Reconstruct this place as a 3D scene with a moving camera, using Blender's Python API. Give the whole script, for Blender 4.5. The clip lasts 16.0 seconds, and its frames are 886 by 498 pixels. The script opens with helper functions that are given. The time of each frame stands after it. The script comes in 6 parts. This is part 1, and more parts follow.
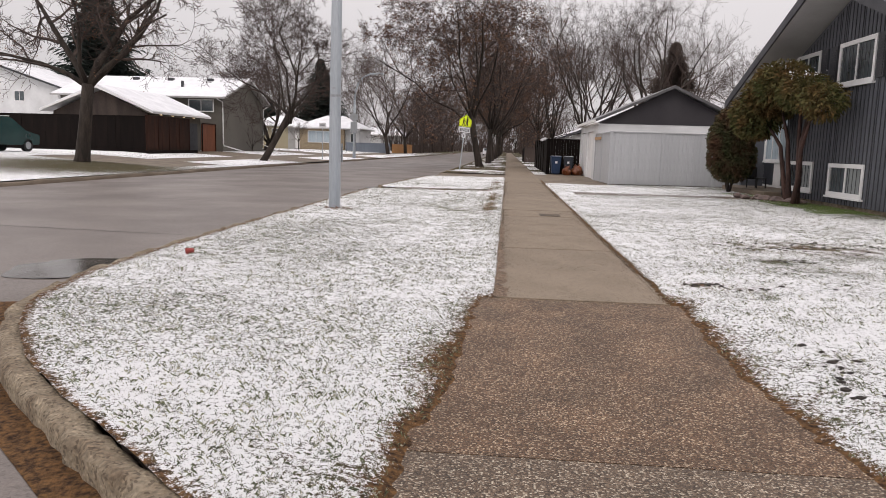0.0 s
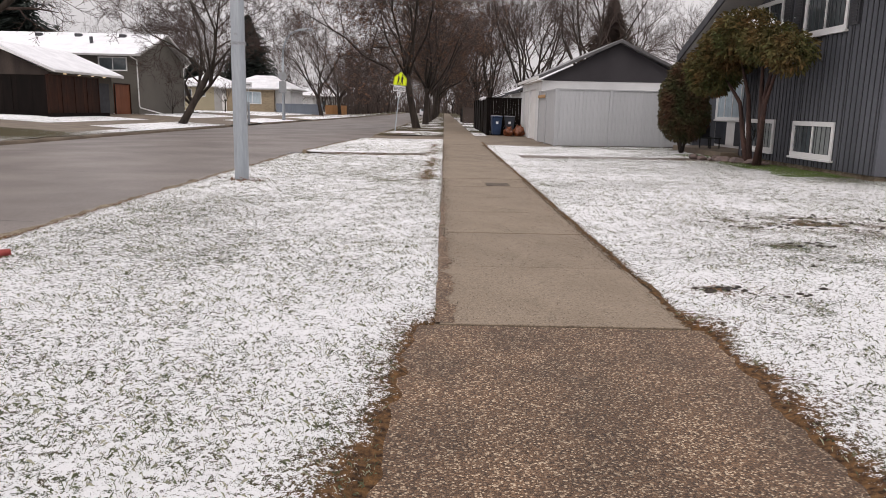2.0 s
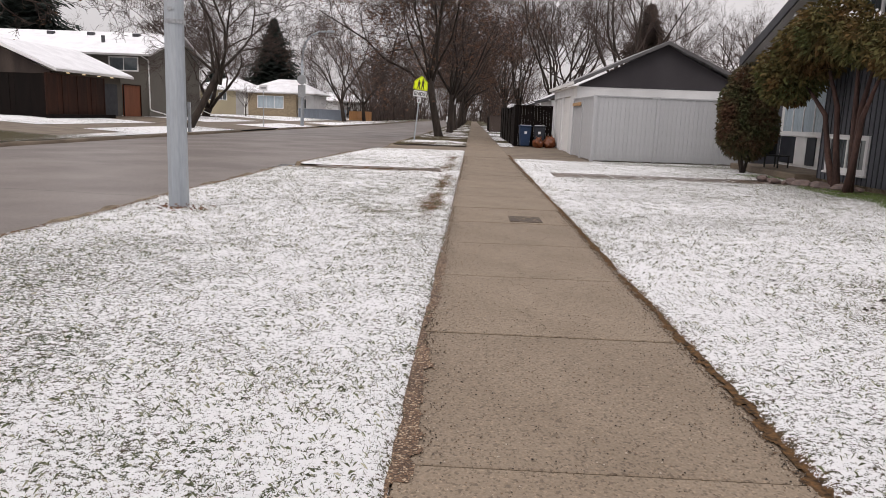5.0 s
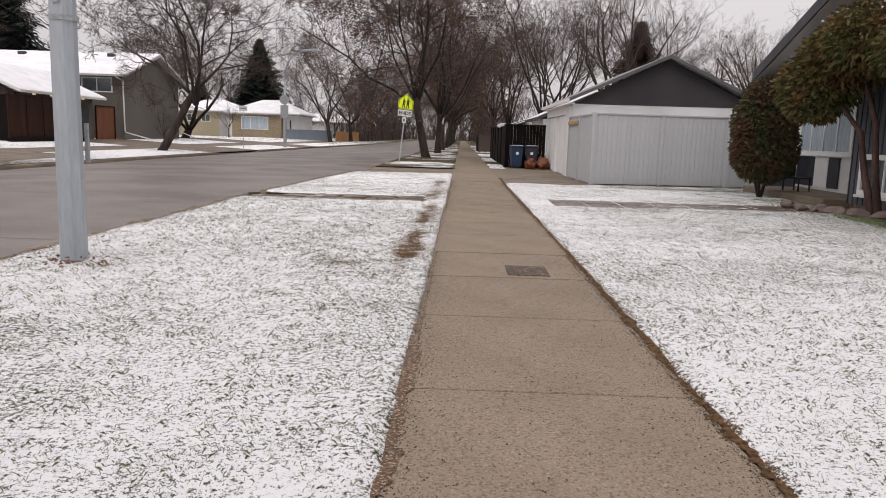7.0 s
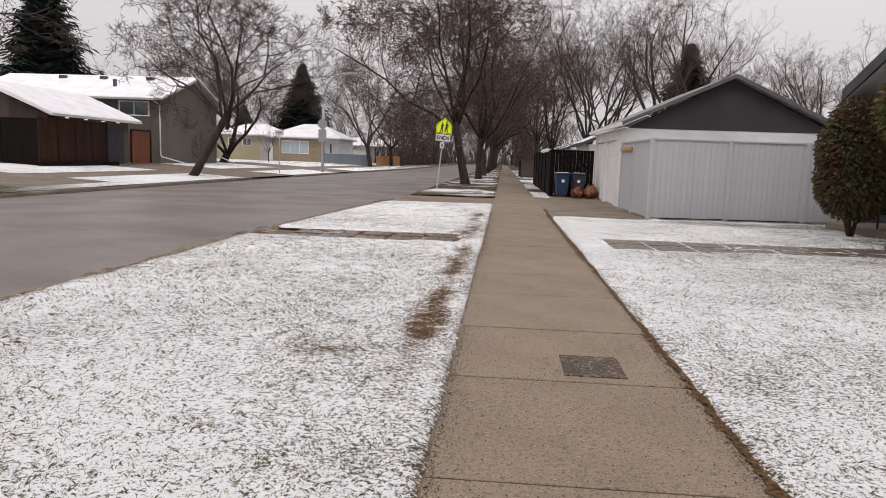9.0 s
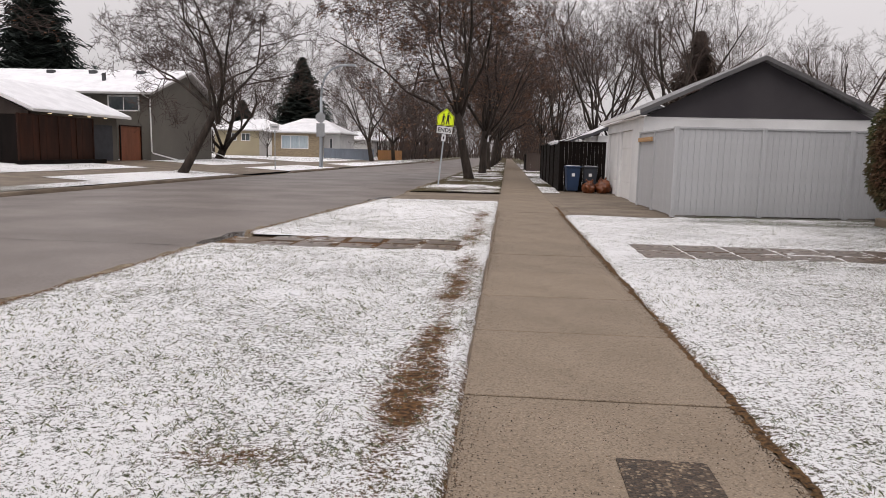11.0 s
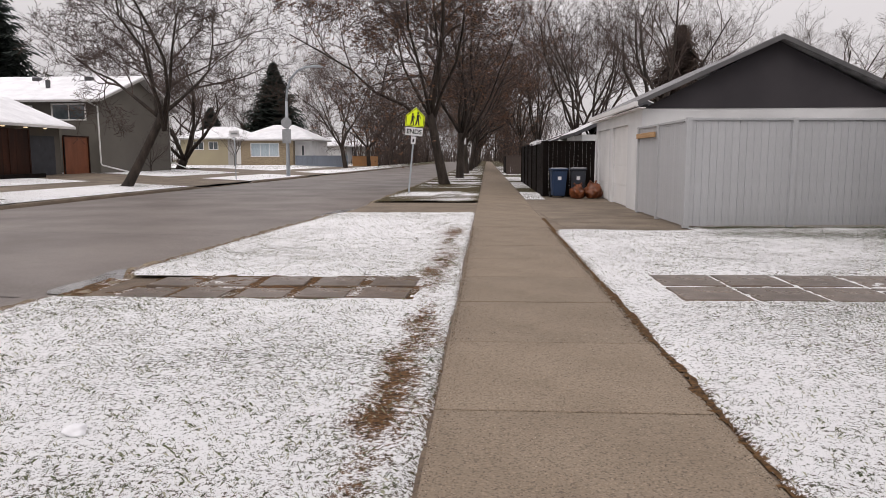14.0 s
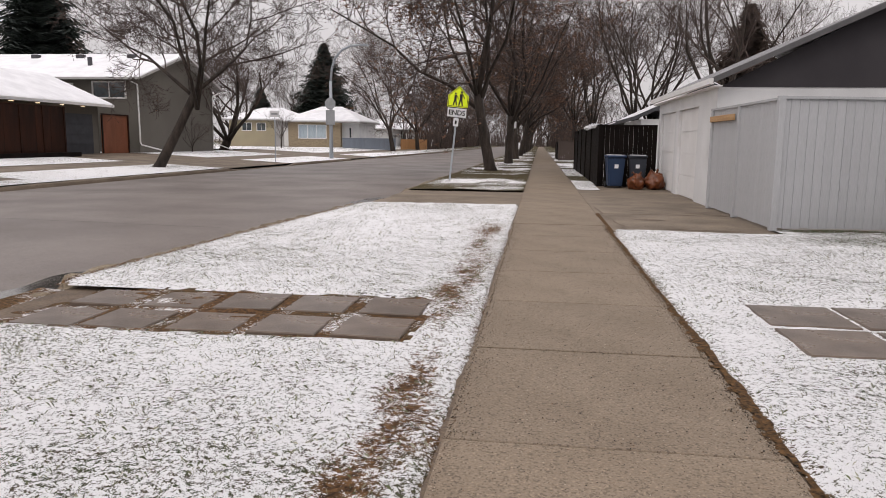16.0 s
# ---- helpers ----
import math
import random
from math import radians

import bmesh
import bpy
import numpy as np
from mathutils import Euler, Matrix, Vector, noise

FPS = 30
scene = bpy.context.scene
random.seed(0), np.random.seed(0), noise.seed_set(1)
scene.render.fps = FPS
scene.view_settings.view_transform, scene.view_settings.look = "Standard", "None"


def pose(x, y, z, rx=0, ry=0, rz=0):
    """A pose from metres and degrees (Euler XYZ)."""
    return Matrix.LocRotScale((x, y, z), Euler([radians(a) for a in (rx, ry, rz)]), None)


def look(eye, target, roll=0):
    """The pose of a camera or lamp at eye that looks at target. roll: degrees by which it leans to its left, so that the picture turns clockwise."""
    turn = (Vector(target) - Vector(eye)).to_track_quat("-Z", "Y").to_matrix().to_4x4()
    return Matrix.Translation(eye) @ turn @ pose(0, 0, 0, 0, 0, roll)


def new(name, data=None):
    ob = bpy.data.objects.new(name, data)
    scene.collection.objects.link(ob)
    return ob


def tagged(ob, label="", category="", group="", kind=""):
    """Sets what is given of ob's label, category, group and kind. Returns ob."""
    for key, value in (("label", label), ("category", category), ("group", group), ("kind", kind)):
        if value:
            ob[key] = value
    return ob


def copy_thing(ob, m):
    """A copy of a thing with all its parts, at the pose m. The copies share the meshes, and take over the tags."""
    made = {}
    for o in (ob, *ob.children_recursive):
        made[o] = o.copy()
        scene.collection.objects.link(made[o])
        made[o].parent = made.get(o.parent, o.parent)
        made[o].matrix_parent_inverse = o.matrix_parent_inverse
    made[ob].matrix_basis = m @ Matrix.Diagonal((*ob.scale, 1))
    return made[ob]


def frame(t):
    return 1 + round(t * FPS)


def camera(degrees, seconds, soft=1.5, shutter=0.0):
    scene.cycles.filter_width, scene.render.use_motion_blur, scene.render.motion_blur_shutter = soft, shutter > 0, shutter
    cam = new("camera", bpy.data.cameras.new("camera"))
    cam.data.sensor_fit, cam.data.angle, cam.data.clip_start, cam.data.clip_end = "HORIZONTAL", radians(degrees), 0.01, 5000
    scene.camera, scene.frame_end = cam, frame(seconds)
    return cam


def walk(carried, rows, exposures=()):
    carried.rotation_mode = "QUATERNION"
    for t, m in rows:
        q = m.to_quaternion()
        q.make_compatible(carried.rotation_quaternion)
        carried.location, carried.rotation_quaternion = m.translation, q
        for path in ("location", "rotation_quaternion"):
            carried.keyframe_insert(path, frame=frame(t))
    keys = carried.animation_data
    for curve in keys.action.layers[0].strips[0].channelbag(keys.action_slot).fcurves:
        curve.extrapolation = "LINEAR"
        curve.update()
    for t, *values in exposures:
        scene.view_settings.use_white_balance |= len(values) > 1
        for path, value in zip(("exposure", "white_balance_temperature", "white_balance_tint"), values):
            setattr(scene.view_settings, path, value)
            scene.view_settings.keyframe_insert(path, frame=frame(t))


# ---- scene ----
cam = camera(63.0, 16.0, soft=0.75)
PATH = [
    (0, (0.041, 1.69, 1.344), (-0.124, 3.663, 1.065), 1.6),
    (0.5, (0.022, 2.226, 1.311), (-0.102, 4.198, 1.002), 0.7),
    (1, (-0.012, 2.809, 1.31), (-0.099, 4.778, 0.969), 0.2),
    (1.5, (0.009, 3.37, 1.274), (-0.026, 5.335, 0.902), 0.6),
    (2, (0.0, 3.898, 1.301), (0.005, 5.862, 0.922), 1.2),
    (2.5, (0.06, 4.445, 1.295), (0.091, 6.411, 0.93), 2.1),
    (3, (0.093, 5.028, 1.308), (0.085, 6.997, 0.961), 2.7),
    (3.5, (0.154, 5.588, 1.305), (0.12, 7.561, 0.977), 2.6),
    (3.7, (0.177, 5.839, 1.305), (0.135, 7.814, 0.991), 2.5),
    (6, (0.235, 8.475, 1.292), (0.168, 10.435, 0.9), 2.1),
    (6.5, (0.225, 9.042, 1.308), (0.198, 11.01, 0.951), 2.2),
    (7, (0.269, 9.558, 1.334), (0.228, 11.534, 1.026), 1.7),
    (7.5, (0.299, 10.082, 1.369), (0.221, 12.061, 1.096), 1.2),
    (8, (0.331, 10.646, 1.385), (0.174, 12.625, 1.142), 1.0),
    (8.5, (0.292, 11.196, 1.396), (0.103, 13.173, 1.155), 1.3),
    (9, (0.297, 11.78, 1.426), (0.14, 13.759, 1.179), 1.9),
    (9.2, (0.277, 12.007, 1.43), (0.13, 13.986, 1.177), 2.0),
    (11.5, (0.209, 14.299, 1.42), (0.038, 16.274, 1.156), 1.2),
    (12, (0.268, 14.888, 1.458), (0.119, 16.865, 1.2), 1.2),
    (12.5, (0.249, 15.46, 1.423), (0.127, 17.44, 1.17), 1.2),
    (13, (0.286, 15.966, 1.432), (0.172, 17.946, 1.178), 0.4),
    (13.5, (0.247, 16.497, 1.408), (0.142, 18.478, 1.154), -0.0),
    (14, (0.286, 17.076, 1.412), (0.166, 19.056, 1.16), -0.1),
    (14.5, (0.306, 17.674, 1.381), (0.145, 19.651, 1.126), 0.3),
    (15, (0.362, 18.199, 1.391), (0.139, 20.169, 1.125), 0.4),
    (15.5, (0.383, 18.738, 1.393), (0.144, 20.703, 1.111), 0.6),
    (16, (0.412, 19.298, 1.391), (0.156, 21.259, 1.096), 0.7),
]
walk(cam, [(t, look(eye, target, roll)) for t, eye, target, roll in PATH], exposures=[(0, -0.21, 6700, 13.5), (3.5, -0.21, 6700, 13.5), (9, -0.27, 6700, 13.5), (16, -0.27, 6700, 13.5)])

# ---------------- light ----------------
world = bpy.data.worlds.new("overcast")
scene.world = world
world.use_nodes = True
wn, wl = world.node_tree.nodes, world.node_tree.links
sky = wn.new("ShaderNodeTexSky")
sky.sky_type, sky.sun_disc = "NISHITA", False
sky.sun_elevation, sky.sun_rotation = radians(48), radians(204)
grey = wn.new("ShaderNodeHueSaturation")
grey.inputs["Saturation"].default_value = 0.08
grey.inputs["Value"].default_value = 0.10
cloud = wn.new("ShaderNodeMixRGB")
cloud.inputs[0].default_value = 0.80
cloud.inputs[2].default_value = (0.81, 0.795, 0.82, 1)
wl.new(sky.outputs[0], grey.inputs["Color"])
wl.new(grey.outputs[0], cloud.inputs[1])
where = wn.new("ShaderNodeTexCoord")
split_dir = wn.new("ShaderNodeSeparateXYZ")
wl.new(where.outputs["Generated"], split_dir.inputs[0])
lift = wn.new("ShaderNodeMapRange")
lift.inputs[1].default_value, lift.inputs[2].default_value = 0.05, 0.95
lift.inputs[3].default_value, lift.inputs[4].default_value = 0.95, 2.3
wl.new(split_dir.outputs["Z"], lift.inputs[0])
dome = wn.new("ShaderNodeVectorMath")
dome.operation = "SCALE"
wl.new(cloud.outputs[0], dome.inputs[0])
wl.new(lift.outputs[0], dome.inputs["Scale"])
wl.new(dome.outputs[0], wn["Background"].inputs[0])
wn["Background"].inputs[1].default_value = 1.0
sun_data = bpy.data.lights.new("sun", "SUN")
sun_data.energy, sun_data.angle, sun_data.color = 0.8, radians(25), (1.0, 0.97, 0.93)
sun = new("sun", sun_data)
sun.matrix_world = look((-9, -20, 25), (0, 0, 0))


# ---------------- materials ----------------
def link(nt, a, b):
    nt.links.new(a, b)


def mat(name, c1, c2=None, scale=3.0, rough=0.85, bump=0.15, fine=60.0, metal=0.0, vary=0.25, rand=0.0, stretch=(1, 1, 1), spec=0.4, speck=0.0, speck_size=60.0):
    """A surface of two tones with stains at one scale and grain at another."""
    m = bpy.data.materials.new(name)
    m.use_nodes = True
    nt = m.node_tree
    n = nt.nodes
    bs = n["Principled BSDF"]
    bs.inputs["Metallic"].default_value = metal
    bs.inputs["Specular IOR Level"].default_value = spec
    c2 = c2 or tuple(v * 0.75 for v in c1)
    tc = n.new("ShaderNodeTexCoord")
    mp = n.new("ShaderNodeMapping")
    mp.inputs["Scale"].default_value = stretch
    link(nt, tc.outputs["Object"], mp.inputs[0])
    a = n.new("ShaderNodeTexNoise")
    a.inputs["Scale"].default_value, a.inputs["Detail"].default_value = scale, 6
    b = n.new("ShaderNodeTexNoise")
    b.inputs["Scale"].default_value, b.inputs["Detail"].default_value = fine, 4
    link(nt, mp.outputs[0], a.inputs["Vector"])
    link(nt, mp.outputs[0], b.inputs["Vector"])
    rp = n.new("ShaderNodeMapRange")
    rp.inputs[1].default_value, rp.inputs[2].default_value = 0.35, 0.65
    link(nt, a.outputs[0], rp.inputs[0])
    mix = n.new("ShaderNodeMixRGB")
    mix.inputs[1].default_value, mix.inputs[2].default_value = (*c1, 1), (*c2, 1)
    link(nt, rp.outputs[0], mix.inputs[0])
    gr = n.new("ShaderNodeMapRange")
    gr.inputs[1].default_value, gr.inputs[2].default_value = 0.25, 0.75
    gr.inputs[3].default_value, gr.inputs[4].default_value = 1 - vary, 1 + vary
    link(nt, b.outputs[0], gr.inputs[0])
    val = gr.outputs[0]
    if rand:
        oi = n.new("ShaderNodeObjectInfo")
        rr = n.new("ShaderNodeMapRange")
        rr.inputs[3].default_value, rr.inputs[4].default_value = 1 - rand, 1 + rand
        link(nt, oi.outputs["Random"], rr.inputs[0])
        mu = n.new("ShaderNodeMath")
        mu.operation = "MULTIPLY"
        link(nt, val, mu.inputs[0])
        link(nt, rr.outputs[0], mu.inputs[1])
        val = mu.outputs[0]
    sc = n.new("ShaderNodeVectorMath")
    sc.operation = "SCALE"
    link(nt, mix.outputs[0], sc.inputs[0])
    link(nt, val, sc.inputs["Scale"])
    out = sc.outputs[0]
    if speck:
        vo = n.new("ShaderNodeTexVoronoi")
        vo.inputs["Scale"].default_value = speck_size
        link(nt, mp.outputs[0], vo.inputs["Vector"])
        sp = n.new("ShaderNodeSeparateColor")
        link(nt, vo.outputs["Color"], sp.inputs[0])
        hue = n.new("ShaderNodeValToRGB")
        hue.color_ramp.interpolation = "CONSTANT"
        hue.color_ramp.elements[0].color = (0.25, 0.2, 0.16, 1)
        hue.color_ramp.elements[1].position = 0.16
        hue.color_ramp.elements[1].color = (0.85, 0.8, 0.75, 1)
        for pos, c in ((0.3, (1, 1, 1, 1)), (0.8, (1.12, 1.1, 1.08, 1)), (0.93, (1.5, 1.45, 1.4, 1))):
            hue.color_ramp.elements.new(pos).color = c
        link(nt, sp.outputs[0], hue.inputs[0])
        ov = n.new("ShaderNodeMixRGB")
        ov.blend_type = "MULTIPLY"
        ov.inputs[0].default_value = speck
        link(nt, out, ov.inputs[1])
        link(nt, hue.outputs[0], ov.inputs[2])
        out = ov.outputs[0]
    link(nt, out, bs.inputs["Base Color"])
    rg = n.new("ShaderNodeMapRange")
    rg.inputs[3].default_value, rg.inputs[4].default_value = max(0.02, rough - 0.12), min(1, rough + 0.1)
    link(nt, a.outputs[0], rg.inputs[0])
    link(nt, rg.outputs[0], bs.inputs["Roughness"])
    if bump:
        bp = n.new("ShaderNodeBump")
        bp.inputs["Strength"].default_value, bp.inputs["Distance"].default_value = bump, 0.01
        link(nt, b.outputs[0], bp.inputs["Height"])
        link(nt, bp.outputs[0], bs.inputs["Normal"])
    return m


def glass(name, tint=(0.05, 0.06, 0.065), rough=0.05):
    m = mat(name, tint, tuple(v * 1.6 for v in tint), 0.9, rough, 0.0, 5, 0, 0.2, spec=0.7)
    return m


def lawn_mat(name):
    """Thin fresh snow over short grass; the mesh's own layer says how closely the snow lies."""
    m = bpy.data.materials.new(name)
    m.use_nodes = True
    nt = m.node_tree
    n = nt.nodes
    bs = n["Principled BSDF"]
    bs.inputs["Roughness"].default_value = 0.9
    bs.inputs["Specular IOR Level"].default_value = 0.2
    tc = n.new("ShaderNodeTexCoord")
    at = n.new("ShaderNodeAttribute")
    at.attribute_name = "snow"
    di = n.new("ShaderNodeAttribute")
    di.attribute_name = "dirt"

    def noise_at(scale, detail=4, rough=0.6):
        q = n.new("ShaderNodeTexNoise")
        q.inputs["Scale"].default_value, q.inputs["Detail"].default_value, q.inputs["Roughness"].default_value = scale, detail, rough
        link(nt, tc.outputs["Object"], q.inputs["Vector"])
        return q.outputs[0]

    def math2(op, a, b):
        q = n.new("ShaderNodeMath")
        q.operation = op
        for i, v in enumerate((a, b)):
            if isinstance(v, (int, float)):
                q.inputs[i].default_value = v
            else:
                link(nt, v, q.inputs[i])
        return q.outputs[0]

    def blend(fac, a, b):
        q = n.new("ShaderNodeMixRGB")
        link(nt, fac, q.inputs[0])
        for i, v in ((1, a), (2, b)):
            if isinstance(v, tuple):
                q.inputs[i].default_value = (*v, 1)
            else:
                link(nt, v, q.inputs[i])
        return q.outputs[0]

    def span(v, lo, hi):
        q = n.new("ShaderNodeMapRange")
        q.inputs[1].default_value, q.inputs[2].default_value = lo, hi
        link(nt, v, q.inputs[0])
        return q.outputs[0]

    f1, f2, f3 = noise_at(34, 5, 0.75), noise_at(130, 3), noise_at(1.3, 4)
    f4 = noise_at(6.5, 3)
    grain = math2("ADD", math2("MULTIPLY", math2("SUBTRACT", math2("ADD", math2("MULTIPLY", f1, 0.62), math2("MULTIPLY", f2, 0.38)), 0.5), 3.7), 0.5)
    cover = span(math2("SUBTRACT", math2("ADD", at.outputs["Fac"], math2("ADD", math2("MULTIPLY", math2("SUBTRACT", f3, 0.5), 0.22), math2("MULTIPLY", math2("SUBTRACT", f4, 0.5), 0.34))), grain), -0.05, 0.07)
    grass = blend(span(noise_at(9, 4), 0.4, 0.62), (0.046, 0.060, 0.024), (0.078, 0.060, 0.036))
    soil = blend(span(noise_at(30, 4), 0.35, 0.65), (0.032, 0.017, 0.010), (0.205, 0.108, 0.044))
    under = blend(di.outputs["Fac"], grass, soil)
    snow = blend(span(f2, 0.3, 0.7), (0.84, 0.84, 0.85), (0.95, 0.95, 0.955))
    link(nt, blend(cover, under, snow), bs.inputs["Base Color"])
    bp = n.new("ShaderNodeBump")
    bp.inputs["Strength"].default_value, bp.inputs["Distance"].default_value = 0.7, 0.02
    link(nt, math2("ADD", grain, math2("MULTIPLY", cover, 0.35)), bp.inputs["Height"])
    link(nt, bp.outputs[0], bs.inputs["Normal"])
    return m


def pebble_mat(name, c1, c2, c3, size, wet=0.75):
    """Small stones set in a binder: each cell a tone of its own, with relief."""
    m = bpy.data.materials.new(name)
    m.use_nodes = True
    nt = m.node_tree
    n = nt.nodes
    bs = n["Principled BSDF"]
    bs.inputs["Roughness"].default_value = wet
    tc = n.new("ShaderNodeTexCoord")
    vo = n.new("ShaderNodeTexVoronoi")
    vo.inputs["Scale"].default_value = size
    link(nt, tc.outputs["Object"], vo.inputs["Vector"])
    wi = n.new("ShaderNodeTexNoise")
    wi.inputs["Scale"].default_value, wi.inputs["Detail"].default_value = 2.2, 6
    link(nt, tc.outputs["Object"], wi.inputs["Vector"])
    se = n.new("ShaderNodeSeparateColor")
    link(nt, vo.outputs["Color"], se.inputs[0])
    ra = n.new("ShaderNodeValToRGB")
    ra.color_ramp.elements[0].color, ra.color_ramp.elements[1].color = (*c1, 1), (*c3, 1)
    ra.color_ramp.elements.new(0.74).color = (*c2, 1)
    ra.color_ramp.elements[2].position = 0.96
    link(nt, se.outputs[0], ra.inputs[0])
    mr = n.new("ShaderNodeMapRange")
    mr.inputs[1].default_value, mr.inputs[2].default_value, mr.inputs[3].default_value, mr.inputs[4].default_value = 0.35, 0.65, 0.75, 1.2
    link(nt, wi.outputs[0], mr.inputs[0])
    sc = n.new("ShaderNodeVectorMath")
    sc.operation = "SCALE"
    link(nt, ra.outputs[0], sc.inputs[0])
    link(nt, mr.outputs[0], sc.inputs["Scale"])
    gap = n.new("ShaderNodeMapRange")
    gap.inputs[1].default_value, gap.inputs[2].default_value, gap.inputs[3].default_value, gap.inputs[4].default_value = 0.42, 0.80, 1.05, 0.42
    link(nt, vo.outputs["Distance"], gap.inputs[0])
    dirt = n.new("ShaderNodeVectorMath")
    dirt.operation = "SCALE"
    link(nt, sc.outputs[0], dirt.inputs[0])
    link(nt, gap.outputs[0], dirt.inputs["Scale"])
    link(nt, dirt.outputs[0], bs.inputs["Base Color"])
    bp = n.new("ShaderNodeBump")
    bp.inputs["Strength"].default_value, bp.inputs["Distance"].default_value = 0.8, 0.008
    bp.invert = True
    link(nt, vo.outputs["Distance"], bp.inputs["Height"])
    link(nt, bp.outputs[0], bs.inputs["Normal"])
    return m


M = {}
M["lawn"] = lawn_mat("snowy_grass")
M["concrete"] = mat("damp_concrete", (0.222, 0.174, 0.125), (0.192, 0.149, 0.106), 2.2, 0.72, 0.5, 95, vary=0.24, rand=0.06, speck=0.5, speck_size=130, stretch=(0.8, 1.1, 1))
M["paver"] = mat("wet_paver", (0.165, 0.122, 0.092), (0.095, 0.070, 0.053), 2.6, 0.3, 0.15, 90, vary=0.15, rand=0.12)
M["drive"] = mat("old_drive_concrete", (0.212, 0.168, 0.122), (0.135, 0.105, 0.076), 1.0, 0.7, 0.35, 80, vary=0.2, speck=0.4, speck_size=60)
M["asphalt"] = mat("wet_road", (0.178, 0.150, 0.134), (0.122, 0.102, 0.090), 0.45, 0.45, 0.3, 70, vary=0.14, speck=0.35, speck_size=55)
M["kerb"] = mat("worn_kerb", (0.25, 0.205, 0.145), (0.13, 0.095, 0.062), 5.0, 0.85, 0.9, 45, vary=0.4, speck=0.6, speck_size=70)
M["gravel"] = pebble_mat("brown_aggregate", (0.052, 0.028, 0.015), (0.180, 0.104, 0.058), (0.47, 0.36, 0.25), 115)
M["ramp"] = pebble_mat("grey_brown_aggregate", (0.060, 0.040, 0.027), (0.185, 0.128, 0.086), (0.47, 0.40, 0.31), 110)
M["patch"] = pebble_mat("dark_aggregate", (0.030, 0.020, 0.013), (0.090, 0.060, 0.038), (0.24, 0.18, 0.12), 60)
M["soil"] = mat("wet_soil", (0.085, 0.058, 0.038), (0.15, 0.11, 0.075), 3.0, 0.7, 0.9, 40, vary=0.4)
M["blacksoil"] = mat("black_soil", (0.020, 0.016, 0.013), (0.040, 0.030, 0.022), 9.0, 0.75, 0.6, 60, vary=0.4)
M["far"] = mat("winter_ground", (0.13, 0.11, 0.09), (0.30, 0.28, 0.26), 0.15, 0.9, 0.2, 10)
M["snow"] = mat("roof_snow", (0.70, 0.70, 0.72), (0.82, 0.82, 0.84), 1.2, 0.8, 0.3, 18, vary=0.05)
M["water"] = mat("puddle_water", (0.06, 0.053, 0.047), (0.09, 0.08, 0.07), 1.5, 0.10, 0.0, 4, spec=0.6)
M["bark"] = mat("dark_bark", (0.046, 0.034, 0.026), (0.020, 0.015, 0.012), 5, 0.9, 0.9, 30, vary=0.35, stretch=(1, 1, 0.25))
M["twig"] = mat("twig_bark", (0.080, 0.056, 0.046), (0.046, 0.033, 0.029), 3, 0.9, 0.0, 20)
M["dryleaf"] = mat("dry_leaf", (0.20, 0.095, 0.045), (0.11, 0.052, 0.028), 8, 0.8, 0.0, 20, vary=0.4)
M["needle"] = mat("spruce_needles", (0.036, 0.048, 0.040), (0.020, 0.029, 0.025), 2, 0.9, 0.0, 14, vary=0.4)
M["cedar"] = mat("cedar_foliage", (0.068, 0.076, 0.022), (0.120, 0.066, 0.022), 1.6, 0.9, 0.0, 18, vary=0.5)
M["bushgreen"] = mat("bush_foliage", (0.052, 0.062, 0.022), (0.095, 0.046, 0.026), 2.2, 0.9, 0.0, 18, vary=0.5)
M["redbark"] = mat("cedar_bark", (0.085, 0.045, 0.035), (0.045, 0.026, 0.022), 5, 0.9, 0.8, 30, vary=0.35, stretch=(1, 1, 0.2))
M["fascia"] = mat("grey_fascia", (0.11, 0.106, 0.108), (0.085, 0.082, 0.084), 2, 0.6, 0.1, 40, vary=0.08)
M["siding"] = mat("grey_siding", (0.108, 0.112, 0.128), (0.085, 0.089, 0.102), 1.5, 0.7, 0.2, 60, vary=0.1, stretch=(1, 1, 0.2), rand=0.05)
M["darktrim"] = mat("dark_fascia", (0.055, 0.056, 0.062), (0.04, 0.04, 0.045), 2, 0.6, 0.1, 50)
M["soffit"] = mat("grey_soffit", (0.40, 0.39, 0.38), (0.34, 0.33, 0.32), 1, 0.8, 0.1, 30, vary=0.06)
M["white"] = mat("white_paint", (0.80, 0.79, 0.78), (0.72, 0.71, 0.70), 1.2, 0.6, 0.1, 60, vary=0.05)
M["stucco"] = mat("white_stucco", (0.72, 0.72, 0.72), (0.60, 0.60, 0.60), 0.8, 0.9, 0.5, 120, vary=0.08)
M["gable"] = mat("charcoal_stucco", (0.047, 0.042, 0.046), (0.038, 0.034, 0.038), 0.9, 0.85, 0.3, 90, vary=0.1)
M["board"] = mat("light_grey_boards", (0.44, 0.445, 0.455), (0.375, 0.38, 0.39), 1.0, 0.7, 0.25, 70, vary=0.07, stretch=(1, 1, 0.12), rand=0.03)
M["rawwood"] = mat("new_timber", (0.47, 0.29, 0.14), (0.36, 0.21, 0.10), 5, 0.7, 0.2, 50, stretch=(0.2, 0.2, 3))
M["steel"] = mat("galvanised_steel", (0.40, 0.43, 0.46), (0.31, 0.34, 0.37), 2.5, 0.5, 0.1, 40, metal=0.35, vary=0.1, stretch=(1, 1, 0.15))
